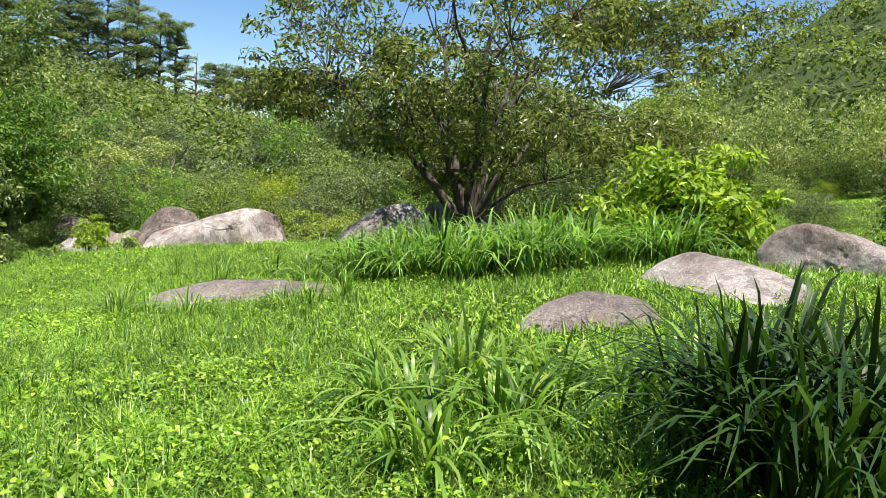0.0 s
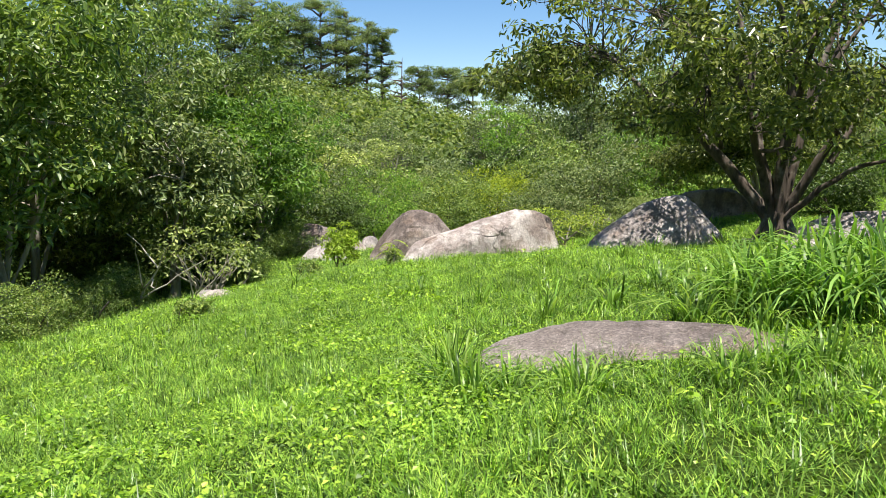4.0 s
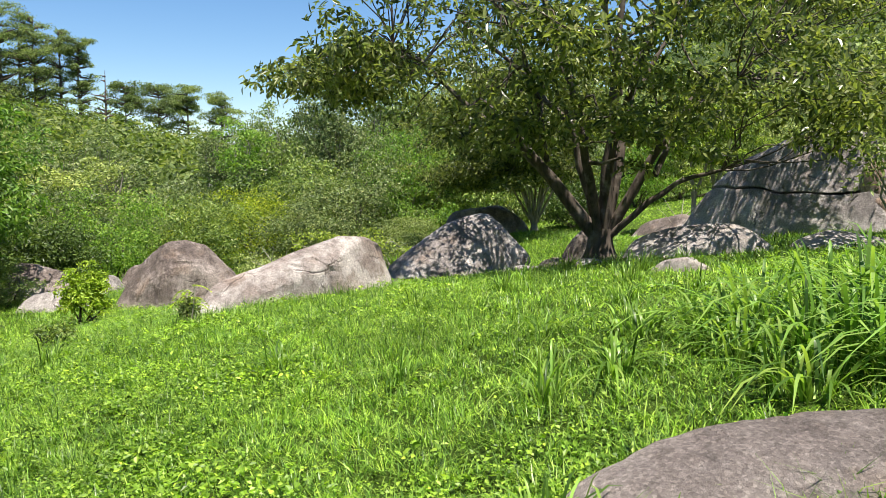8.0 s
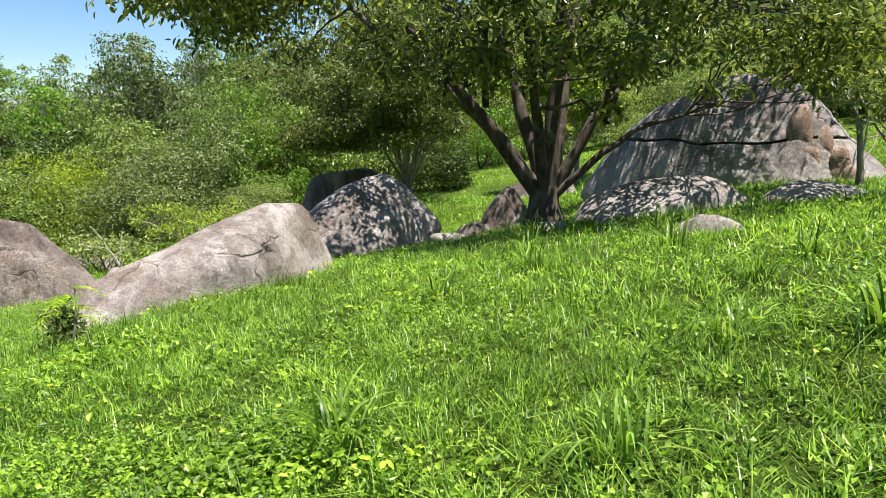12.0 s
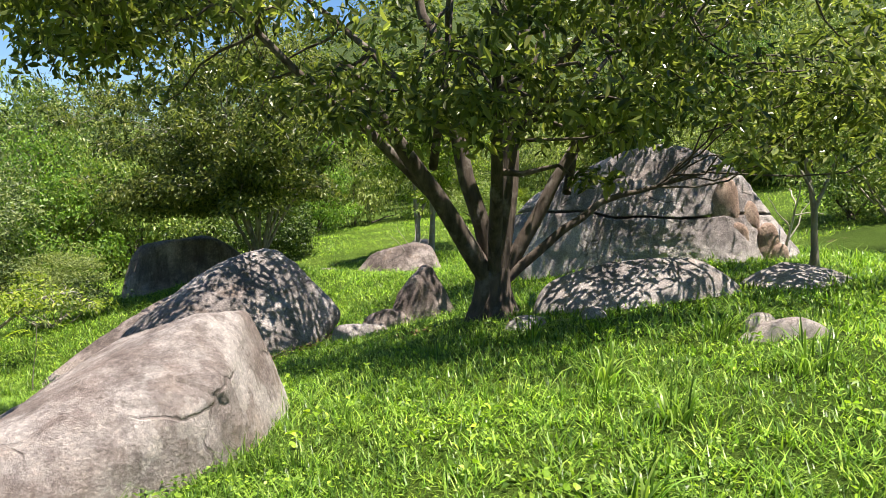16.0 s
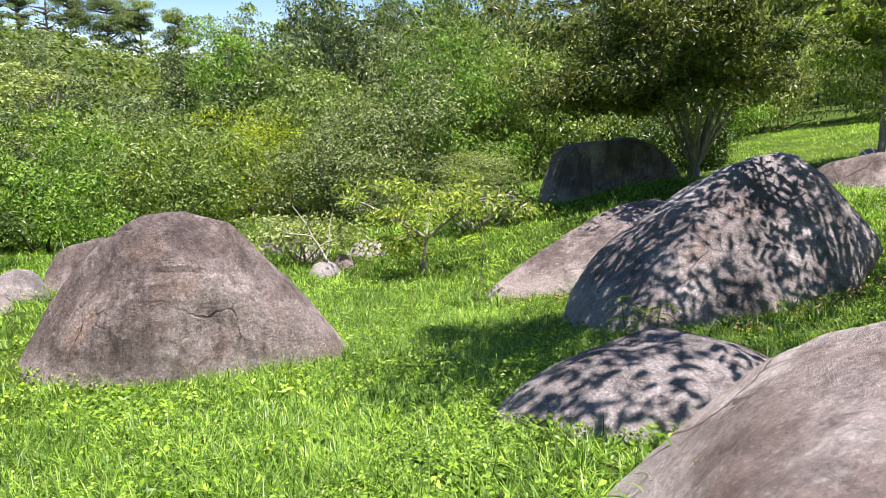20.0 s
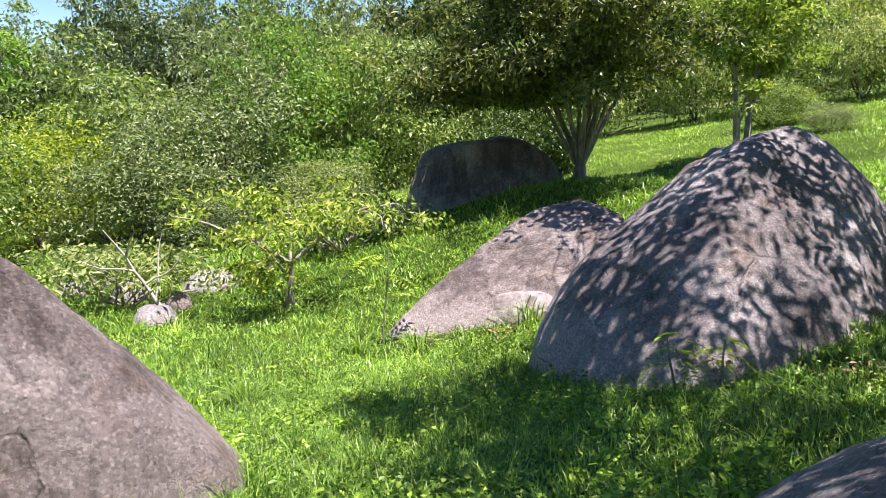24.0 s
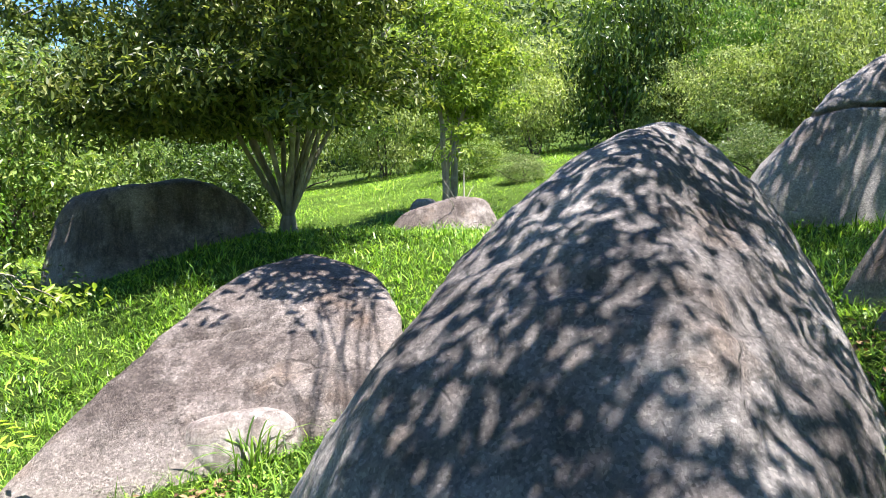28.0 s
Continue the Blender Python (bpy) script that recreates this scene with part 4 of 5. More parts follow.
# the thin pale-stemmed tree by the split boulder
cr = crown_points(46, (1.5, 1.5, 1.5), (-0.1, 0, 2.7), 0.3, -0.8)
tree("sapling", (14.5, 15.9), [((0, 0, -0.1), (-0.12, 0, 1.1), 0.06, 0.05), ((-0.12, 0, 1.0), (-0.35, 0.2, 2.9), 0.045, 0.015), ((-0.12, 0, 0.9), (0.5, -0.5, 2.6), 0.035, 0.012), ((-0.12, 0, 1.2), (-0.9, 0.4, 2.3), 0.03, 0.01)], 26, cr, 60, 0.36, 0.12, LEAF_PALE, BARK_PALE, "thin pale-stemmed sapling with sparse leaves", group="young trees")

bush((13.0, 13.6), (1.5, 1.3, 1.0), 60, 22, 0.26, 0.12, LEAF_PALE, "half-bare shrub with pale twisting branches", "shrub", 26, BARK_PALE, "shrubs", "shrub", 1.25)

# tall thicket on the left of the meadow: leafy sprays over a dark hollow
for x, y, r, h, low, m in ((-4.4, 10.4, 2.7, 6.8, 1.7, LEAF_BUSH), (-6.6, 13.4, 3.3, 8.6, 1.9, LEAF_BUSH), (-4.6, 15.6, 2.4, 5.4, 1.2, LEAF_OLIVE), (-8.6, 19.0, 3.6, 9.0, 1.2, LEAF_BUSH), (-5.6, 21.5, 2.4, 5.2, 1.1, LEAF_BRIGHT), (-7.8, 24.2, 2.8, 9.5, 0.4, LEAF_BUSH), (-10.5, 11.0, 3.5, 9.5, 0.6, LEAF_TREE), (-9.6, 25.0, 3.2, 6.5, 0.5, LEAF_BUSH), (-8.6, 15.6, 2.6, 5.0, 0.1, LEAF_TREE), (-7.6, 8.0, 3.2, 7.5, 0.6, LEAF_TREE)):
    cr = crown_points(int(36 * r), (r, r, (h - low) * 0.56), (0, 0, low + (h - low) * 0.46), 0.5, -0.98)
    cr = cr[cr[:, 2] > low]
    tree("thicket_tree", (x, y), [((0, 0, -0.2), (0.1, 0.1, 0.8), 0.12, 0.09), ((0.1, 0.1, 0.7), (-0.7, 0.3, h * 0.7), 0.07, 0.03), ((0, 0, 0.4), (0.9, -0.6, h * 0.6), 0.07, 0.03), ((0, 0.1, 0.4), (0.2, 1.0, h * 0.65), 0.06, 0.03), ((0.1, 0, 0.5), (1.3, 0.5, h * 0.45), 0.05, 0.02)], 40, cr, 150, 0.72, 0.18, m, BARK_PALE, "leafy thicket tree at the meadow's shady edge", group="thicket trees", leaf_wide=0.4)
bush((-2.9, 14.6), (1.4, 1.3, 0.8), 46, 22, 0.3, 0.13, LEAF_PALE, "half-bare shrub with pale bent branches", "shrub", 22, BARK_PALE, "shrubs", "shrub", 1.15)

# bushes beyond the boulders: a few shapes, used again
KINDS = {}
for key, m, lf in (("olive", LEAF_OLIVE, 0.12), ("green", LEAF_BUSH, 0.125), ("yellow", LEAF_YELLOW, 0.1), ("bright", LEAF_BRIGHT, 0.11), ("pale", LEAF_PALE, 0.13), ("dark", LEAF_DEEP, 0.17)):
    KINDS[key] = [bush_mesh("foliage", (2.2, 2.0, 1.9), 105, 105, 0.62, lf, m, 0.72, 0.55, -0.95) for _ in range(2)]
WORDS = {"olive": "dense olive-green bush beyond the boulders", "green": "dense green bush beyond the boulders", "yellow": "bright yellow-green bush among darker ones", "bright": "feathery bright green bush beyond the boulders", "pale": "pale grey-green broad-leaved bush by the field", "dark": "dark glossy-leaved bush beyond the field"}


def far_bush(key, x, y, s, tall=1.0):
    me, c = KINDS[key][int(rng.integers(2))]
    ob = thing("bush", (x, y, high(x, y) - 0.1), WORDS[key], "bush", key + " bushes")
    fo = part("foliage", me, ob)
    a = rng.uniform(0, 6.28)
    fo.matrix_basis = Matrix.LocRotScale(None, Euler((0, 0, a)), (s * rng.uniform(0.9, 1.1), s * rng.uniform(0.9, 1.1), s * tall))
    v, f = tubes([limb((rng.normal(0, 0.15), rng.normal(0, 0.15), -0.1), p * np.array([s, s, s * tall]), 0.05 * s, 0.012, 0.2) for p in c[:5]], 5)
    part("stem", mesh_of("stem", v, f, BARK), ob)
    return ob


ROW = [("green", -9, 29, 1.3, 1.0), ("olive", -6.4, 31, 1.15, 1.0), ("pale", -7, 27.2, 0.6, 1.0), ("bright", -4.6, 30.5, 1.0, 1.15), ("green", -2.4, 33.5, 1.1, 0.95), ("yellow", -0.6, 37.5, 1.2, 0.95), ("yellow", -3.4, 37.0, 0.9, 1.1),
       ("olive", 1.6, 35.5, 1.1, 0.85), ("olive", 3.6, 38, 1.35, 1.0), ("green", 1.4, 42, 1.6, 1.0), ("bright", 7.2, 41, 1.3, 1.35), ("olive", 5.4, 43, 1.55, 1.2), ("green", 9.8, 42, 1.5, 1.25), ("olive", 11.5, 46, 1.8, 1.4), ("pale", 6.4, 36.0, 0.8, 0.7),
       ("olive", 3.0, 34.2, 0.7, 0.6)]
ROW += [("green", 14.5, 47, 1.5, 1.2), ("olive", 17, 50, 1.8, 1.4), ("dark", 15.4, 40.0, 1.0, 1.0), ("green", -12, 33, 1.7, 1.4), ("olive", -5, 43, 1.35, 1.0), ("green", -9, 38, 1.35, 1.0), ("dark", -2.0, 47, 1.6, 1.0), ("olive", 3, 51, 2.0, 1.3), ("green", 9, 53, 2.1, 1.5), ("olive", -14, 26, 1.8, 2.2)]
# along the far side of the right-hand field
ROW += [("dark", 38, 38.5, 1.6, 1.9), ("dark", 39.6, 36.8, 1.3, 1.7), ("pale", 37.5, 35.5, 1.1, 1.3), ("pale", 36, 32, 1.2, 1.2), ("bright", 39, 33, 1.5, 1.6), ("pale", 38, 29, 1.4, 1.5), ("pale", 42, 31, 1.7, 1.9), ("green", 44, 38, 1.9, 2.0), ("pale", 41, 26, 1.6, 1.6), ("pale", 31, 49, 1.6, 1.5), ("pale", 41, 36.5, 1.2, 1.0), ("pale", 44, 32, 1.3, 1.2), ("pale", 26, 52, 1.8, 1.6)]
ROW += [("pale", 35, 42, 1.4, 1.5), ("pale", 43.5, 34.5, 1.4, 1.4), ("green", 47, 30, 1.6, 1.3), ("green", 46, 27, 1.6, 1.2), ("olive", 47, 21, 1.8, 1.3), ("green", 44, 14, 1.8, 1.4), ("olive", 40, 8, 1.8, 1.5), ("green", 34, 46, 1.3, 1.1),
        ("yellow", 31.5, 42.5, 0.5, 0.9), ("bright", 22, 50, 1.6, 1.4)]
ROW += [("green", 34, 2, 2.4, 1.8), ("olive", 27, 8.5, 1.5, 1.3), ("olive", 21, 15.5, 1.0, 1.0), ("green", 27, 21, 1.2, 1.1), ("olive", 23, 26.5, 0.7, 0.7), ("olive", 25, 35.5, 0.6, 0.6), ("green", 27, 40, 0.9, 0.8), ("olive", 24, 11, 1.3, 1.2), ("green", 21.5, 12.5, 0.9, 1.0), ("olive", 26, -2, 2.0, 1.8), ("green", 20, -10, 2.2, 2.0), ("olive", 5, -14, 2.4, 2.0), ("green", -8, -8, 2.4, 2.2), ("olive", -10, 3, 2.4, 2.4)]
for row in ROW:
    far_bush(*row)

# the bright shrub above the outcrop, the little conifer-like shrub, the twiggy shrub
bush((12.5, 9.4), (1.5, 1.3, 0.95), 120, 80, 0.32, 0.17, LEAF_FRESH, "bright light-green leafy shrub beside the outcrop", "shrub", group="shrubs", category="shrub")
bush((-0.93, 17.45), (0.45, 0.42, 0.72), 80, 60, 0.15, 0.08, LEAF_FRESH, "small upright bright green shrub in the meadow", "shrub", 5, group="shrubs", category="shrub")
bush((0.3, 13.0), (0.28, 0.28, 0.22), 26, 40, 0.1, 0.06, LEAF_BUSH, "low dark green weed in the grass", "weed", 4, group="weeds", category="weed")
bush((0.2, 9.3), (0.3, 0.3, 0.2), 26, 40, 0.1, 0.06, LEAF_BUSH, "low dark green weed in the grass", "weed", 4, group="weeds", category="weed")
bush((1.95, 12.95), (0.16, 0.16, 0.2), 20, 26, 0.08, 0.07, LEAF_OLIVE, "small leafy weed at the pale boulder's foot", "weed", 4, group="weeds", category="weed")
cr = np.concatenate([crown_points(44, (2.3, 1.7, 0.5), (0.1, 0, 1.45), 0.3, -0.9), crown_points(14, (0.7, 0.6, 0.4), (-0.5, -0.2, 0.6), 0.3, -0.9)])
tree("sapling", (3.6, 27.7), [((0, 0, -0.1), (0.05, 0, 0.75), 0.06, 0.045), ((0.05, 0, 0.7), (-1.6, 0.3, 1.5), 0.04, 0.012), ((0.05, 0, 0.7), (1.7, -0.2, 1.6), 0.04, 0.012), ((0.05, 0, 0.6), (0.2, 0.9, 1.6), 0.03, 0.012), ((0, 0, 0.5), (-0.6, -0.7, 1.2), 0.03, 0.012)], 44, cr, 46, 0.36, 0.12, LEAF_SPRING, BARK_PALE, "low thin-stemmed sapling with a wide sparse crown of pale leaves", group="young trees")


def bare_branch(at, tips, label, name="dead_branch"):
    """A leafless pale stem that forks towards the tips."""
    ob = thing(name, (at[0], at[1], high(*at)), label, "branch", "dead branches")
    stem = limb((0, 0, -0.1), tips[0], 0.035, 0.01, 0.12, 8)
    part("stem", mesh_of("stem", *tubes([stem], 7), BARK_DEAD), ob)
    for k, tip in enumerate(tips[1:]):
        part("twig", mesh_of("twig", *tubes([limb(stem[2 + k % 4][:3], tip, 0.018, 0.006, 0.2, 6)], 5), BARK_DEAD), ob)
    return ob


BARK_DEAD = bark_material("bleached_dead_wood", (0.3, 0.27, 0.22), (0.5, 0.46, 0.39), (0.58, 0.55, 0.48))
bare_branch((1.9, 27.6), [(-0.9, 0.2, 1.4), (-0.1, 0.3, 1.3), (0.2, -0.1, 1.2), (-1.2, 0, 1.0), (-0.5, -0.2, 1.5)], "bare pale forked sapling standing in the grass")
bare_branch((16.2, 17.4), [(-0.4, -0.5, 1.5), (0.4, -0.3, 1.3), (-0.8, -0.1, 1.2), (0.1, -0.7, 0.9), (0.5, 0.2, 1.4)], "dry leafless shrub on the broken stones")
bare_branch((16.7, 31.6), [(0.5, 0.1, 1.9), (-0.7, -0.1, 1.5), (0.9, 0.1, 1.5), (-0.2, 0.3, 1.8)], "dry pale branches lying over the flat boulder")
bare_branch((-3.6, 12.8), [(1.5, -0.8, 1.5), (1.9, -0.2, 1.2), (0.9, -0.9, 1.6), (1.4, -1.0, 0.9), (0.4, -0.5, 1.7)], "pale bent branch reaching out of the thicket")
bare_branch((-3.2, 13.8), [(1.3, -0.9, 0.9), (1.7, -0.4, 1.3), (0.7, -0.7, 1.2)], "pale bent branch reaching out of the thicket")


def seedling(at, tall, turn, label):
    """A slim stem with feathery compound leaves of paired leaflets."""
    ob = thing("seedling", (at[0], at[1], high(*at)), label, "seedling", "seedlings")
    top = (0.1 * math.cos(turn), 0.1 * math.sin(turn), tall)
    part("stem", mesh_of("stem", *tubes([limb((0, 0, -0.05), top, 0.012, 0.006, 0.06, 6)], 6), BARK_PALE), ob)
    for k in range(6):
        a, up = turn + k * 2.4, tall * (0.5 + 0.1 * k)
        run = np.array([math.cos(a), math.sin(a), 0.0]) * min(1.0, 0.25 + 0.6 * tall)
        side = np.array([-math.sin(a), math.cos(a), 0.0]) * min(1.0, 0.25 + 0.6 * tall)
        at_, out_ = [], []
        for i in range(9):
            d = 0.08 + 0.05 * i
            for w in (-1, 1):
                at_.append(run * d + side * w * 0.012 + np.array([0, 0, up + 0.18 * d - 0.75 * d * d]))
                out_.append(np.array([0, 0, 1.0]) + side * w * 0.5)
        at_, out_ = np.array(at_), np.array(out_)
        way = np.repeat([run], len(at_), 0) * 0.35 + np.sign((at_ @ side))[:, None] * side
        v = np.stack([at_, at_ + way * 0.055 + run * 0.018, at_ + way * 0.11 - np.array([0, 0, 0.02]), at_ + way * 0.055 - run * 0.018], 1).reshape(-1, 3)
        f = (np.arange(len(at_))[:, None] * 4 + [0, 1, 2, 0, 2, 3]).reshape(-1, 3)
        part("compound_leaf", mesh_of("compound_leaf", v, f, LEAF_FRESH, False), ob)
    return ob


seedling((4.1, 24.6), 1.25, 0.4, "slim seedling with light green feathery leaves")
seedling((2.05, 12.7), 0.5, 1.0, "small seedling at the foot of the pale boulder")
seedling((4.75, 20.15), 0.42, 2.0, "small seedling at the foot of the humped boulder")
seedling((5.0, 20.0), 0.34, 0.7, "small seedling at the foot of the humped boulder")
bush((1.2, 29.0), (1.5, 1.3, 0.6), 70, 30, 0.3, 0.13, LEAF_PALE, "sparse low shrub with pale leaves", "shrub", 14, BARK_PALE, "shrubs", "shrub", 0.9)
bush((5.5, 31.0), (1.6, 1.3, 0.6), 70, 34, 0.3, 0.13, LEAF_OLIVE, "sparse low shrub with pale leaves", "shrub", 14, BARK_PALE, "shrubs", "shrub", 0.9)


# undergrowth; the larger deep-leaved bushes put the hollow's shade into their leaf colour
for x, y, s in ((-2.7, 9.3, 0.36), (-3.5, 12.4, 0.4), (-3.0, 11.0, 0.3), (-4.9, 18.2, 0.55), (-5.6, 9.0, 0.5), (-8.4, 11.8, 0.9), (-7.5, 17.0, 0.8), (-6.4, 23.6, 0.7), (-4.9, 26.2, 0.7), (-6.0, 26.5, 0.8), (-4.4, 21.2, 0.45), (-3.4, 17.0, 0.36)):
    far_bush("dark" if s > 0.52 else "green", x, y, s, 0.9)


# pines on the skyline
def pine(at, tall, spread, bare=0.5, needles=True, label="tall pine with a flat open crown on the skyline"):
    z = high(*at)
    ob = thing("pine_tree" if needles else "dead_tree", (at[0], at[1], z), label, "tree", "skyline pines")
    v, f = tubes([limb((0, 0, -0.5), (0.3, 0, tall), 0.02 * tall, 0.05, 0.03, 8)], 8)
    part("trunk", mesh_of("trunk", v, f, BARK_PINE), ob)
    paths, ends = [], []
    for i in range(42 if needles else 14):
        h = tall * (bare + (1 - bare) * rng.uniform(0, 1) ** 0.8)
        a, d = rng.uniform(0, 6.28), spread * rng.uniform(0.4, 1.0) * (1.15 - 0.5 * (h / tall))
        e = np.array([d * math.cos(a), d * math.sin(a), h + d * rng.uniform(0.1, 0.4)])
        paths.append(limb((0.2, 0, h), e, 0.012 * tall, 0.03, 0.15, 5))
        ends += [e, e * np.array([0.8, 0.8, 1.0]), e * np.array([0.55, 0.55, 1.0])]
    v, f = tubes(paths, 5)
    part("branchwork", mesh_of("branchwork", v, f, BARK_PINE), ob, kind="stuff")
    if needles:
        pts, out = clumps(np.array(ends), spread * 0.21, 64, 0.5)
        v, f = leaves(pts, out, 0.6, 0.18, 0.6)
        part("crown", mesh_of("crown", v, f, LEAF_PINE, False), ob)
    return ob


def polar(bearing, dist, x0=5.0, y0=5.0):
    return x0 + dist * math.sin(radians(bearing)), y0 + dist * math.cos(radians(bearing))


for b, rise, sp in ((-24.5, 0.185, 8), (-22.5, 0.172, 8), (-21.0, 0.16, 6), (-19.8, 0.15, 5), (-27, 0.175, 7), (-29.5, 0.18, 8), (-32, 0.175, 7), (-35, 0.17, 8), (-17.0, 0.098, 6), (-14.8, 0.1, 7), (-12.9, 0.098, 6), (-10.5, 0.088, 6), (17.5, 0.16, 5.0), (20, 0.17, 5.0), (-39, 0.16, 8), (-23.4, 0.155, 7), (-25.8, 0.16, 7), (-28.2, 0.165, 7), (-30.8, 0.165, 7)):
    x, y = polar(b, 195)
    pine((x, y), 4 + rise * 195 - high(x, y), sp, 0.22 if rise > 0.11 else 0.4)
x, y = polar(-18.4, 150)
pine((x, y), 4 + 0.115 * 150 - high(x, y), 3.2, 0.35, False, "bare dead tree on the skyline")

# the belt of tall feathery trees behind the bushes: a few shapes, used again
WOOD = []
for m in (LEAF_OLIVE, LEAF_BUSH, LEAF_OLIVE, LEAF_PINE, LEAF_PALE, LEAF_BRIGHT):
    c = np.concatenate([crown_points(42, (2.6, 2.5, 3.2), (0.0, 0.0, 6.6), 0.35, -0.9), crown_points(24, (2.2, 2.4, 1.9), (rng.uniform(-1, 1), rng.uniform(-1, 1), 3.8), 0.3, -0.9)])
    pts, out = clumps(c, rng.uniform(0.5, 1.35, len(c)) * 0.85, 88, 0.55)
    v, f = leaves(pts, out, 0.24, 0.125)
    stems = [limb((rng.normal(0, 0.2), rng.normal(0, 0.2), -0.4), (rng.normal(0, 0.7), rng.normal(0, 0.7), 7.8), 0.13, 0.03, 0.08, 8) for _ in range(3)]
    twig = [limb(stems[k % 3][4][:3], p, 0.04, 0.012, 0.2, 5) for k, p in enumerate(c[:50])]
    WOOD.append((mesh_of("crown", v, f, m, False), mesh_of("trunk", *tubes(stems, 7), BARK_PALE), mesh_of("branchwork", *tubes(twig, 4), BARK_PALE)))


def wood_tree(k, x, y, top):
    z = high(x, y)
    tall, turn = (top - z) / 9.2, Euler((0, 0, rng.uniform(0, 6.28)))
    ob = thing("woodland_tree", (x, y, z), "tall slender woodland tree with an open feathery crown", "tree", "woodland trees")
    for name, me in zip(("crown", "trunk", "branchwork"), WOOD[k % 6 if top < 7 else k % 4]):
        part(name, me, ob).matrix_basis = Matrix.LocRotScale(None, turn, (max(0.85, tall * 0.8), max(0.85, tall * 0.8), tall))


BELT = [(-6, 57, 6.0), (-2, 59, 7.4), (2, 58, 8.8), (5.5, 57, 8.8), (9, 58.5, 9), (13, 57, 8.8), (17, 56, 8.5),
                                 (-4, 66, 7.8), (0, 69, 9.4), (7, 67, 10.4), (12, 67, 10), (-3, 52, 6.0), (3, 49, 7.0), (7.5, 50, 7.4), (12.5, 51, 7.4), (20, 60, 9.5)]
BELT += [(-10, 31, 6.0), (-13, 29, 8.5), (-12.5, 37, 4.6), (-17, 41, 5.6), (-12, 46, 4.6), (-21, 46, 7.0), (-8.5, 42, 3.6), (-16, 50, 5.2), (-11, 52, 4.6), (-24, 52, 8.0), (-20, 56, 6.4), (-14, 58, 5.4), (-8.5, 36, 3.2), (-27, 46, 9.5), (-16, 34, 7.5), (-28, 60, 10)]
for k, (x, y, top) in enumerate(BELT):
    wood_tree(k, x, y, top)

# woods on the hills
n_woods = 1700
ang = np.radians(rng.uniform(-75, 125, n_woods))
dist = 58 + 240 * rng.uniform(0, 1, n_woods) ** 1.5
ang[:330], dist[:330] = np.radians(rng.uniform(-48, -12, 330)), rng.uniform(95, 205, 330)
wx, wy = 4 + dist * np.sin(ang), 15 + dist * np.cos(ang)
size = rng.uniform(1.6, 3.8, n_woods) * (0.8 + dist / 240)
cent = np.stack([wx, wy, land(wx, wy) + size * rng.uniform(0.6, 1.3, n_woods)], 1)
pts, out = clumps(cent, size, 92, 0.9, 0.1)
v, f = leaves(pts, out, 1.0, 0.6, 0.7)
tagged(new("far_woods", mesh_of("far_woods", v, f, LEAF_FAR, False)), "mixed green woods covering the hills", "woods", kind="stuff")

# ---- grass ----
WALKED = np.array([(10.0, -4.0), (7.4, -0.6), (5.6, 1.2), (4.0, 4.4), (3.2, 6.6), (2.5, 9.0), (2.0, 11.6), (1.2, 14.6), (1.5, 17.0), (3.0, 20.4)])


def off_line(x, y):
    """How far a place lies from the strip of meadow that is crossed."""
    best = np.full(len(x), 1e9)
    for a, b in zip(WALKED[:-1], WALKED[1:]):
        t = np.clip(((x - a[0]) * (b - a)[0] + (y - a[1]) * (b - a)[1]) / ((b - a) @ (b - a)), 0, 1)
        best = np.minimum(best, np.hypot(x - a[0] - t * (b - a)[0], y - a[1] - t * (b - a)[1]))
    return best


def blades(x, y, tall, wide, lean, steps=3):
    """Curved, tapered blades rooted at x, y."""
    n = len(x)
    z = land(x, y) - 0.02
    a = rng.uniform(0, 6.283, n)
    ln = np.stack([np.cos(a), np.sin(a)], 1) * (tall * lean)[:, None]
    sd = np.stack([-np.sin(a), np.cos(a)], 1)
    V = []
    for i in range(steps):
        t = i / steps
        mid = np.stack([x + ln[:, 0] * t * t, y + ln[:, 1] * t * t, z + tall * (t - 0.35 * lean * t * t)], 1)
        w = wide * (1 - t) ** 0.6 * 0.5
        V += [mid + np.c_[sd * w[:, None], np.zeros(n)], mid - np.c_[sd * w[:, None], np.zeros(n)]]
    V.append(np.stack([x + ln[:, 0], y + ln[:, 1], z + tall * (1 - 0.35 * lean)], 1))
    v = np.stack(V, 1)
    k = 2 * steps + 1
    tri = []
    for i in range(steps - 1):
        tri += [(2 * i, 2 * i + 1, 2 * i + 3), (2 * i, 2 * i + 3, 2 * i + 2)]
    tri.append((2 * steps - 2, 2 * steps - 1, 2 * steps))
    f = (np.arange(n)[:, None, None] * k + np.array(tri)[None]).reshape(-1, 3)
    return v.reshape(-1, 3), f


def scatter(n, keep):
    x, y = rng.uniform(-8, 20, n), rng.uniform(-4, 36, n)
    p = keep(off_line(x, y), x, y)
    s = rng.uniform(0, 1, n) < p
    return x[s], y[s]


def patchy(x, y, s=1.0):
    return 0.5 + 0.25 * (np.sin(x * 2.1 * s + 1.7 * np.sin(y * 1.3 * s)) + np.sin(y * 2.6 * s + 1.9 * np.sin(x * 1.7 * s)))


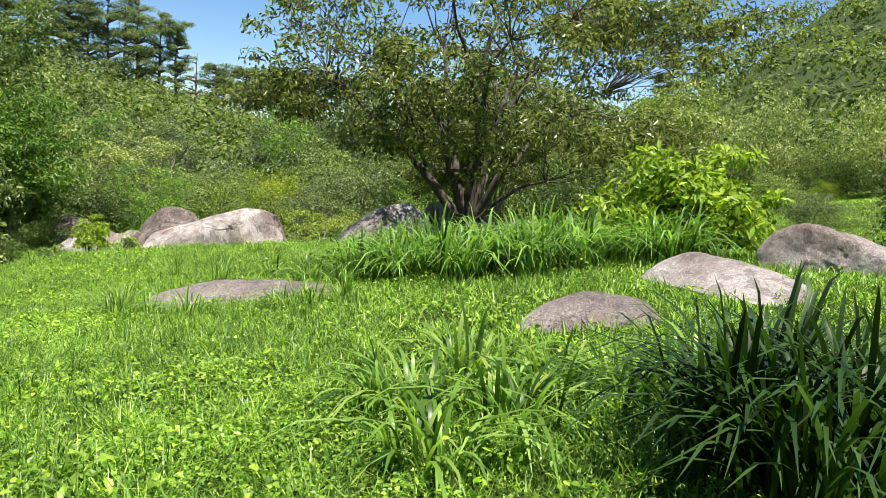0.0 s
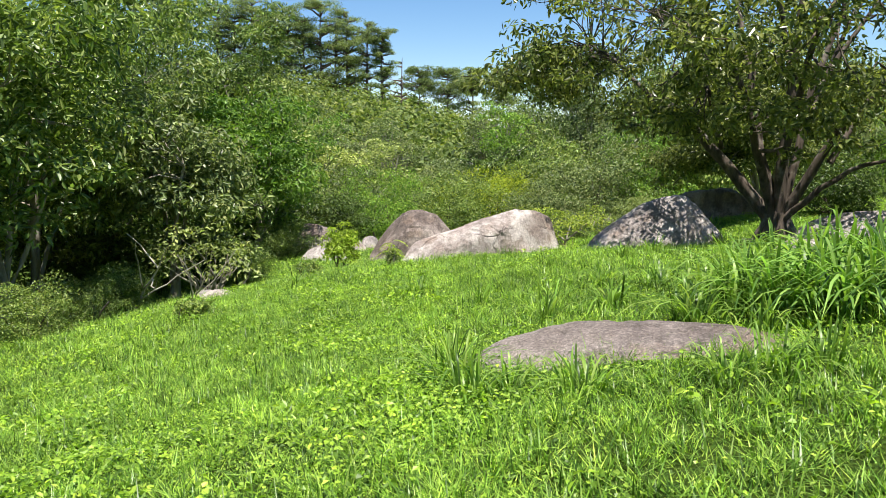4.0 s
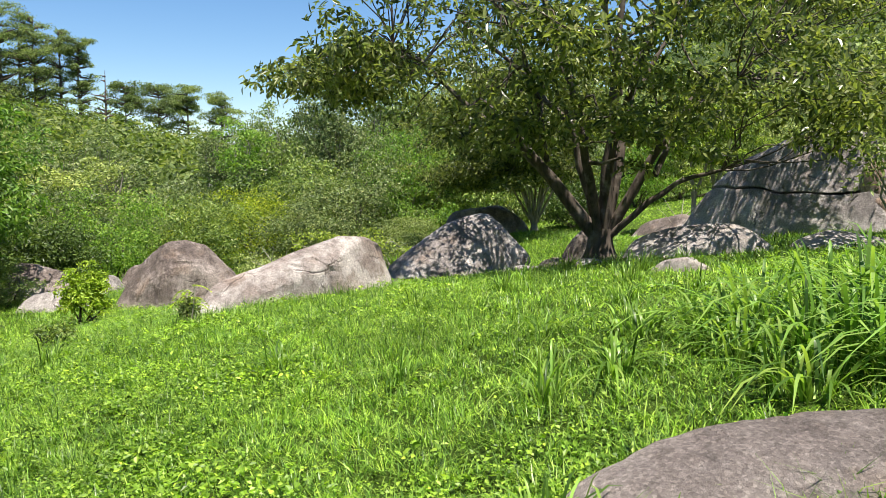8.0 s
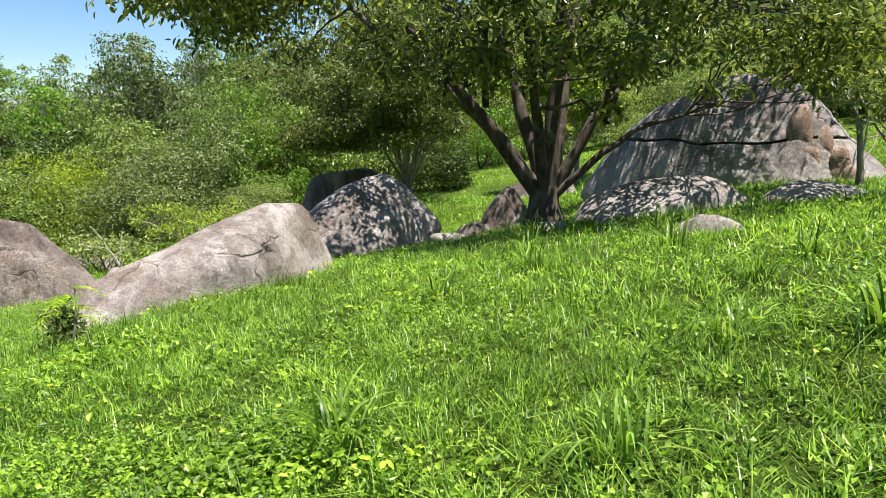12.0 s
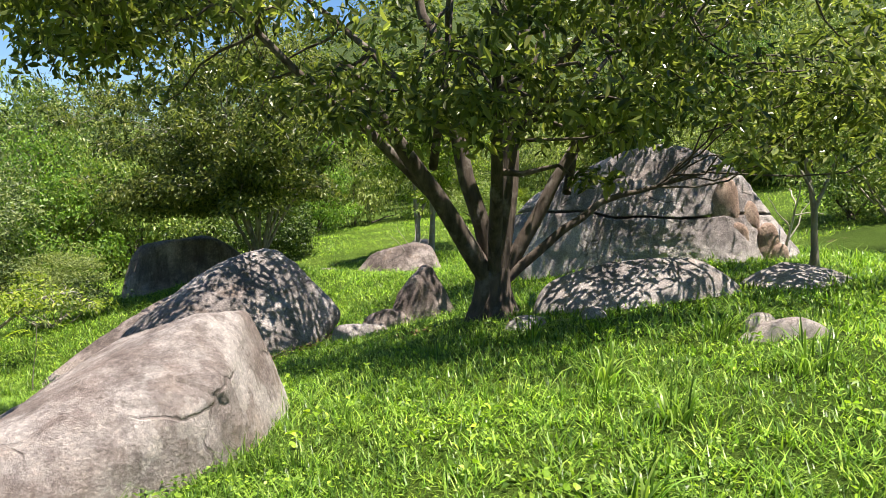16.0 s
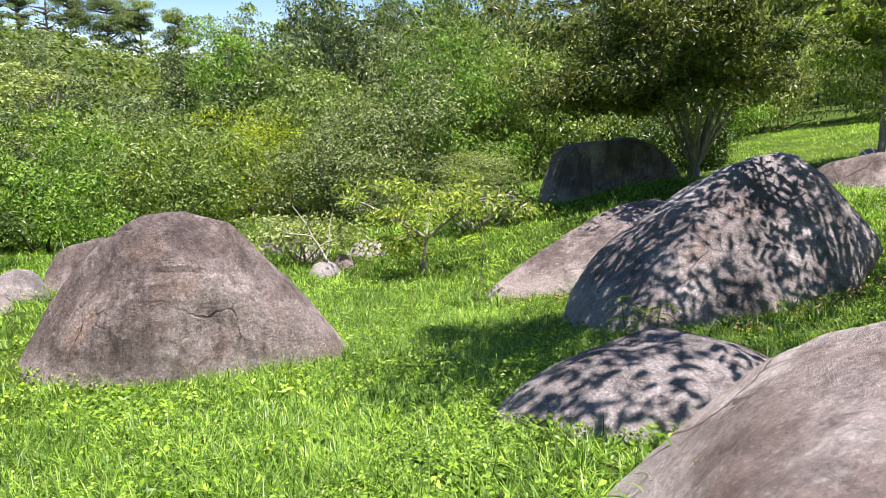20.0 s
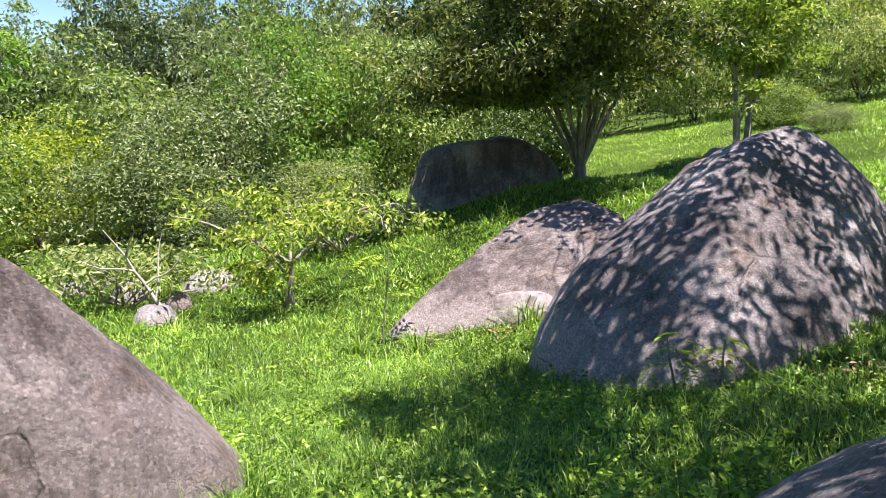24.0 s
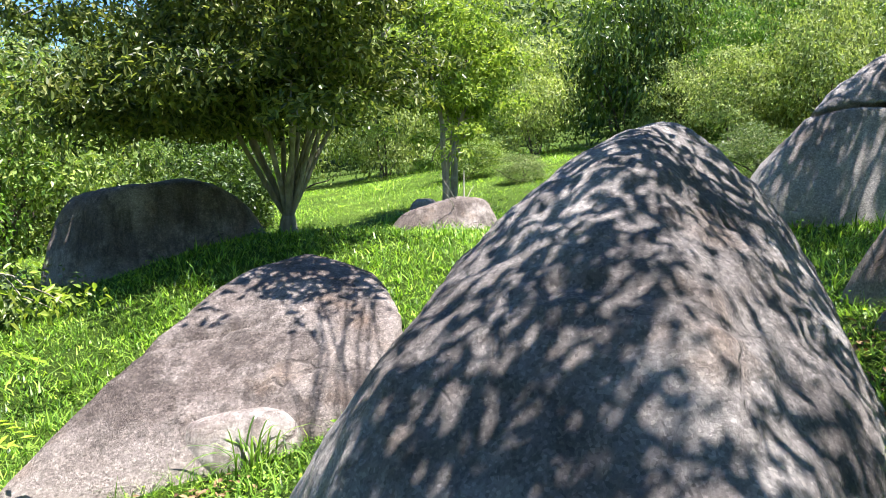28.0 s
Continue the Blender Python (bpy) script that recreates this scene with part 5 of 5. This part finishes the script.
x, y = scatter(1150000, lambda d, x, y: (0.09 + 0.91 / (1 + (d / 2.6) ** 2)) * (0.75 + 0.25 * patchy(x, y)) * (0.65 + 0.4 * patchy(x - 0.5 * y, y + 0.4 * x, 4.6)))
away = np.clip(off_line(x, y) - 2, 0, 12)
tall = (0.07 + 0.10 * rng.uniform(0, 1, len(x)) ** 1.5) * (0.6 + 0.7 * patchy(x, y, 0.7) ** 2) * (0.5 + 1.4 * patchy(x + 0.4 * y, y - 0.3 * x, 4.3) ** 2) * (1 + 0.06 * away)
v, f = blades(x, y, tall, 0.007 + 0.005 * rng.uniform(0, 1, len(x)) + 0.0022 * away, rng.uniform(0.3, 1.4, len(x)), 2)
# fine short turf between the longer blades
x, y = scatter(3400000, lambda d, x, y: (0.11 + 0.89 / (1 + (d / 2.8) ** 3)))
away = np.clip(off_line(x, y) - 2, 0, 12)
v2, f2 = blades(x, y, (0.05 + 0.09 * rng.uniform(0, 1, len(x))) * (0.55 + 1.0 * patchy(x - 0.2 * y, y, 4.9) ** 1.5), 0.009 + 0.006 * rng.uniform(0, 1, len(x)) + 0.003 * away, rng.uniform(0.3, 1.6, len(x)), 1)
v, f = np.concatenate([v, v2]), np.concatenate([f, f2 + len(v)])
tagged(new("meadow_grass", mesh_of("meadow_grass", v, f, BLADE, False)), "lush sunlit meadow grass of uneven height", "grass", kind="stuff")

# taller blades that grow in bunches
x, y = scatter(36000, lambda d, x, y: (0.22 + 0.9 / (1 + (d / 3.2) ** 2)) * patchy(x, y, 0.6) ** 1.5 * 1.3)
k = 12
spread = rng.uniform(0.03, 0.12, len(x))
bx = (x[:, None] + rng.normal(0, 1, (len(x), k)) * spread[:, None]).ravel()
by = (y[:, None] + rng.normal(0, 1, (len(x), k)) * spread[:, None]).ravel()
hb = (rng.uniform(0.12, 0.30, len(x))[:, None] * rng.uniform(0.55, 1.15, (len(x), k))).ravel()
v, f = blades(bx, by, hb, 0.006 + 0.006 * rng.uniform(0, 1, len(bx)), rng.uniform(0.2, 1.3, len(bx)), 2)
tagged(new("bunch_grass", mesh_of("bunch_grass", v, f, CANE, False)), "longer grass blades growing in loose bunches", "grass", kind="stuff")

# low broad-leaved weeds between the blades
x, y = scatter(3000000, lambda d, x, y: (0.95 / (1 + (d / 2.3) ** 3)) * np.clip(1.3 - 1.7 * patchy(x, y), 0.14, 1) * (1.15 - patchy(y, x, 0.5)))
p = np.stack([x, y, land(x, y) + (0.02 + 0.12 * rng.uniform(0, 1, len(x)) * patchy(x, y, 1.9))], 1)
a = rng.uniform(0, 6.283, len(x))
v, f = leaves(p, np.stack([0.5 * np.cos(a), 0.5 * np.sin(a), np.ones(len(x))], 1), 0.026 + 0.026 * patchy(x, y, 1.3) ** 2, 0.02 + 0.018 * patchy(x, y, 1.3) ** 2, 0.75)
tagged(new("low_weeds", mesh_of("low_weeds", v, f, CLOVER, False)), "low broad-leaved weeds carpeting the turf", "weeds", kind="stuff")

# broad-leaved rosettes in patches
x, y = scatter(46000, lambda d, x, y: (0.1 + 0.9 / (1 + (d / 3.0) ** 2)) * np.clip(2.2 * patchy(0.6 * x + y, y - 0.7 * x, 0.8) - 1.0, 0.03, 1))
k = 8
a = rng.uniform(0, 6.283, (len(x), k))
d = rng.uniform(0.03, 0.13, (len(x), k))
p = np.stack([x[:, None] + d * np.cos(a), y[:, None] + d * np.sin(a), land(x, y)[:, None] + rng.uniform(0.04, 0.16, (len(x), 1)) - 0.25 * d], 2).reshape(-1, 3)
a = a.ravel()
v, f = leaves(p, np.stack([0.6 * np.cos(a), 0.6 * np.sin(a), np.ones(len(a))], 1), np.repeat(rng.uniform(0.03, 0.065, len(x)), k), np.repeat(rng.uniform(0.02, 0.045, len(x)), k), 0.62, True)
tagged(new("broad_weeds", mesh_of("broad_weeds", v, f, CLOVER, False)), "broad-leaved weeds growing in bright patches", "weeds", kind="stuff")

# coarse grass on the fields beyond the boulders
x, y = rng.uniform(6, 46, 120000), rng.uniform(20, 50, 120000)
s = (off_line(x, y) > 6) & (np.hypot(x - 5, y - 14) < 44)
x, y = x[s], y[s]
away = np.clip(np.hypot(x - 3, y - 18) / 25, 0.3, 1.6)
v, f = blades(x, y, rng.uniform(0.05, 0.17, len(x)) * (0.5 + patchy(x, y, 0.5)), 0.02 * away + 0.008, rng.uniform(0.3, 1.4, len(x)), 1)
tagged(new("field_grass", mesh_of("field_grass", v, f, BLADE, False)), "coarse sunlit grass on the sloping field", "grass", kind="stuff")


def blade_mesh(lean, wide, material):
    """One long arching blade, a metre high, that bends over towards +x."""
    V, steps = [], 6
    for i in range(steps):
        t = i / steps
        x, z, w = lean * t ** 2, t * 1.15 - 0.55 * t ** 3 * lean - 0.05, wide * (0.55 + 0.9 * t) * (1 - t) ** 0.5
        V += [(x, w, z + 0.25 * w), (x, 0, z), (x, -w, z + 0.25 * w)]
    V.append((lean, 0, 1.1 - 0.6 * lean - 0.05))
    F = []
    for i in range(steps - 1):
        for k in (3 * i, 3 * i + 1):
            F += [(k, k + 1, k + 4), (k, k + 4, k + 3)]
    k = 3 * steps - 3
    F += [(k, k + 1, k + 3), (k + 1, k + 2, k + 3)]
    return mesh_of("blade", V, F, material, True)


def tuft(kind_of, x, y, s, label, group):
    """A clump of single blades that spread from one root."""
    shapes, n, tall, spread = kind_of
    z = high(x, y)
    ob = thing("grass_tuft", (x, y, z), label, "grass", group)
    a, d = rng.uniform(0, 6.283, n), spread * s * rng.uniform(0, 1, n) ** 0.7
    turn, h = a + rng.normal(0, 0.7, n), tall * s * rng.uniform(0.5, 1.1, n)
    for i in range(n):
        u, v = d[i] * math.cos(a[i]), d[i] * math.sin(a[i])
        part("blade", shapes[int(rng.integers(len(shapes)))], ob).matrix_basis = Matrix.LocRotScale((u, v, high(x + u, y + v) - z), Euler((0, 0, turn[i])), (h[i], 0.55 + 0.45 * h[i], h[i]))


def blade_shapes(most, wide, material):
    return [blade_mesh(most * k, wide, material) for k in (0.15, 0.3, 0.45, 0.6, 0.72, 0.84, 0.92, 1.0)]


BIG = blade_shapes(1.35, 0.022, CANE_BED), 72, 1.1, 0.5
for i in range(44):
    # a bed of cane grass on the rise, its near edge bowed towards the outcrops
    x = 7.3 + 5.2 * (i + rng.uniform(0, 1)) / 44
    front = 6.0 + 0.16 * (x - 8.9) ** 2 + (0.5 if x < 7.8 else 0)
    y = front + 0.35 + rng.uniform(0, 1) ** 1.3 * 2.4
    tuft(BIG, x, y, rng.uniform(0.62, 0.95) * (0.75 if x < 7.9 else 1.0), "tall clump of arching cane grass in the meadow", "cane grass clumps")
# these clumps carry their shade in the blade colour
SHADED = blade_shapes(1.05, 0.02, CANE_SHADED), 150, 0.9, 0.36
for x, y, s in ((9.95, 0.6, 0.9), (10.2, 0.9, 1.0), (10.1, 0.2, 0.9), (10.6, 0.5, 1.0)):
    tuft(SHADED, x, y, s, "dark green long-bladed grass clump with shade in its colour", "dark grass clumps")
WIDE = blade_shapes(1.6, 0.022, CANE), 52, 0.5, 0.24
for x, y in ((8.6, 0.6), (9.0, 1.1), (8.4, 1.3), (9.3, 1.7), (8.8, 1.9), (9.7, 1.6), (10.2, 1.9), (10.8, 2.3), (6.9, 7.0), (7.0, 7.9), (7.2, 8.8), (6.1, 8.1), (6.6, 9.0), (7.5, 6.9)):
    tuft(WIDE, x, y, rng.uniform(0.7, 1.05), "clump of broad arching grass blades", "broad grass clumps")
MID = blade_shapes(1.4, 0.014, CANE), 46, 0.40, 0.16
for x, y in ((8.2, 1.4), (5.4, 4.8), (5.65, 4.95), (5.2, 5.1), (5.0, 5.5), (6.0, 4.7), (6.9, 4.95), (7.3, 5.0), (7.6, 5.3), (7.4, 6.4), (6.9, 8.4), (5.8, 9.6), (7.2, 9.4), (6.0, 12.5), (6.6, 13.4), (5.6, 7.6), (4.6, 8.8), (3.6, 9.6), (5.0, 11.8), (7.6, 12.4), (8.4, 13.6), (7.9, 15.4), (9.4, 13.8), (6.9, 10.6), (8.2, 11.0), (3.0, 15.2), (4.4, 23.8), (2.2, 22.6), (3.6, 24.4), (5.8, 23.9), (0.9, 11.4)):
    tuft(MID, x + rng.uniform(-0.15, 0.15), y + rng.uniform(-0.15, 0.15), rng.uniform(0.7, 1.15), "tuft of long meadow grass", "meadow tufts")

# dead leaves against the feet of the shaded boulders
n = 420
c = np.array([(7.5, 20.3), (7.2, 20.1), (6.6, 19.7), (5.6, 19.4), (8.2, 20.6), (5.3, 23.7), (4.6, 24.2), (7.9, 17.9), (8.6, 16.6)])[rng.integers(0, 9, n)]
x, y = c[:, 0] + rng.normal(0, 0.16, n), c[:, 1] + rng.normal(0, 0.13, n)
a = rng.uniform(0, 6.283, n)
LITTER = leaf_material("dead_leaves", (0.10, 0.055, 0.03), (0.22, 0.13, 0.07), (0.32, 0.2, 0.12), 0.05, 0.15, 0.7)
v, f = leaves(np.stack([x, y, land(x, y) + rng.uniform(0.02, 0.1, n)], 1), np.stack([0.4 * np.cos(a), 0.4 * np.sin(a), np.ones(n)], 1), 0.06, 0.03, 0.7, True)
tagged(new("leaf_litter", mesh_of("leaf_litter", v, f, LITTER, False)), "brown dead leaves heaped against the boulders", "leaf litter", kind="stuff")
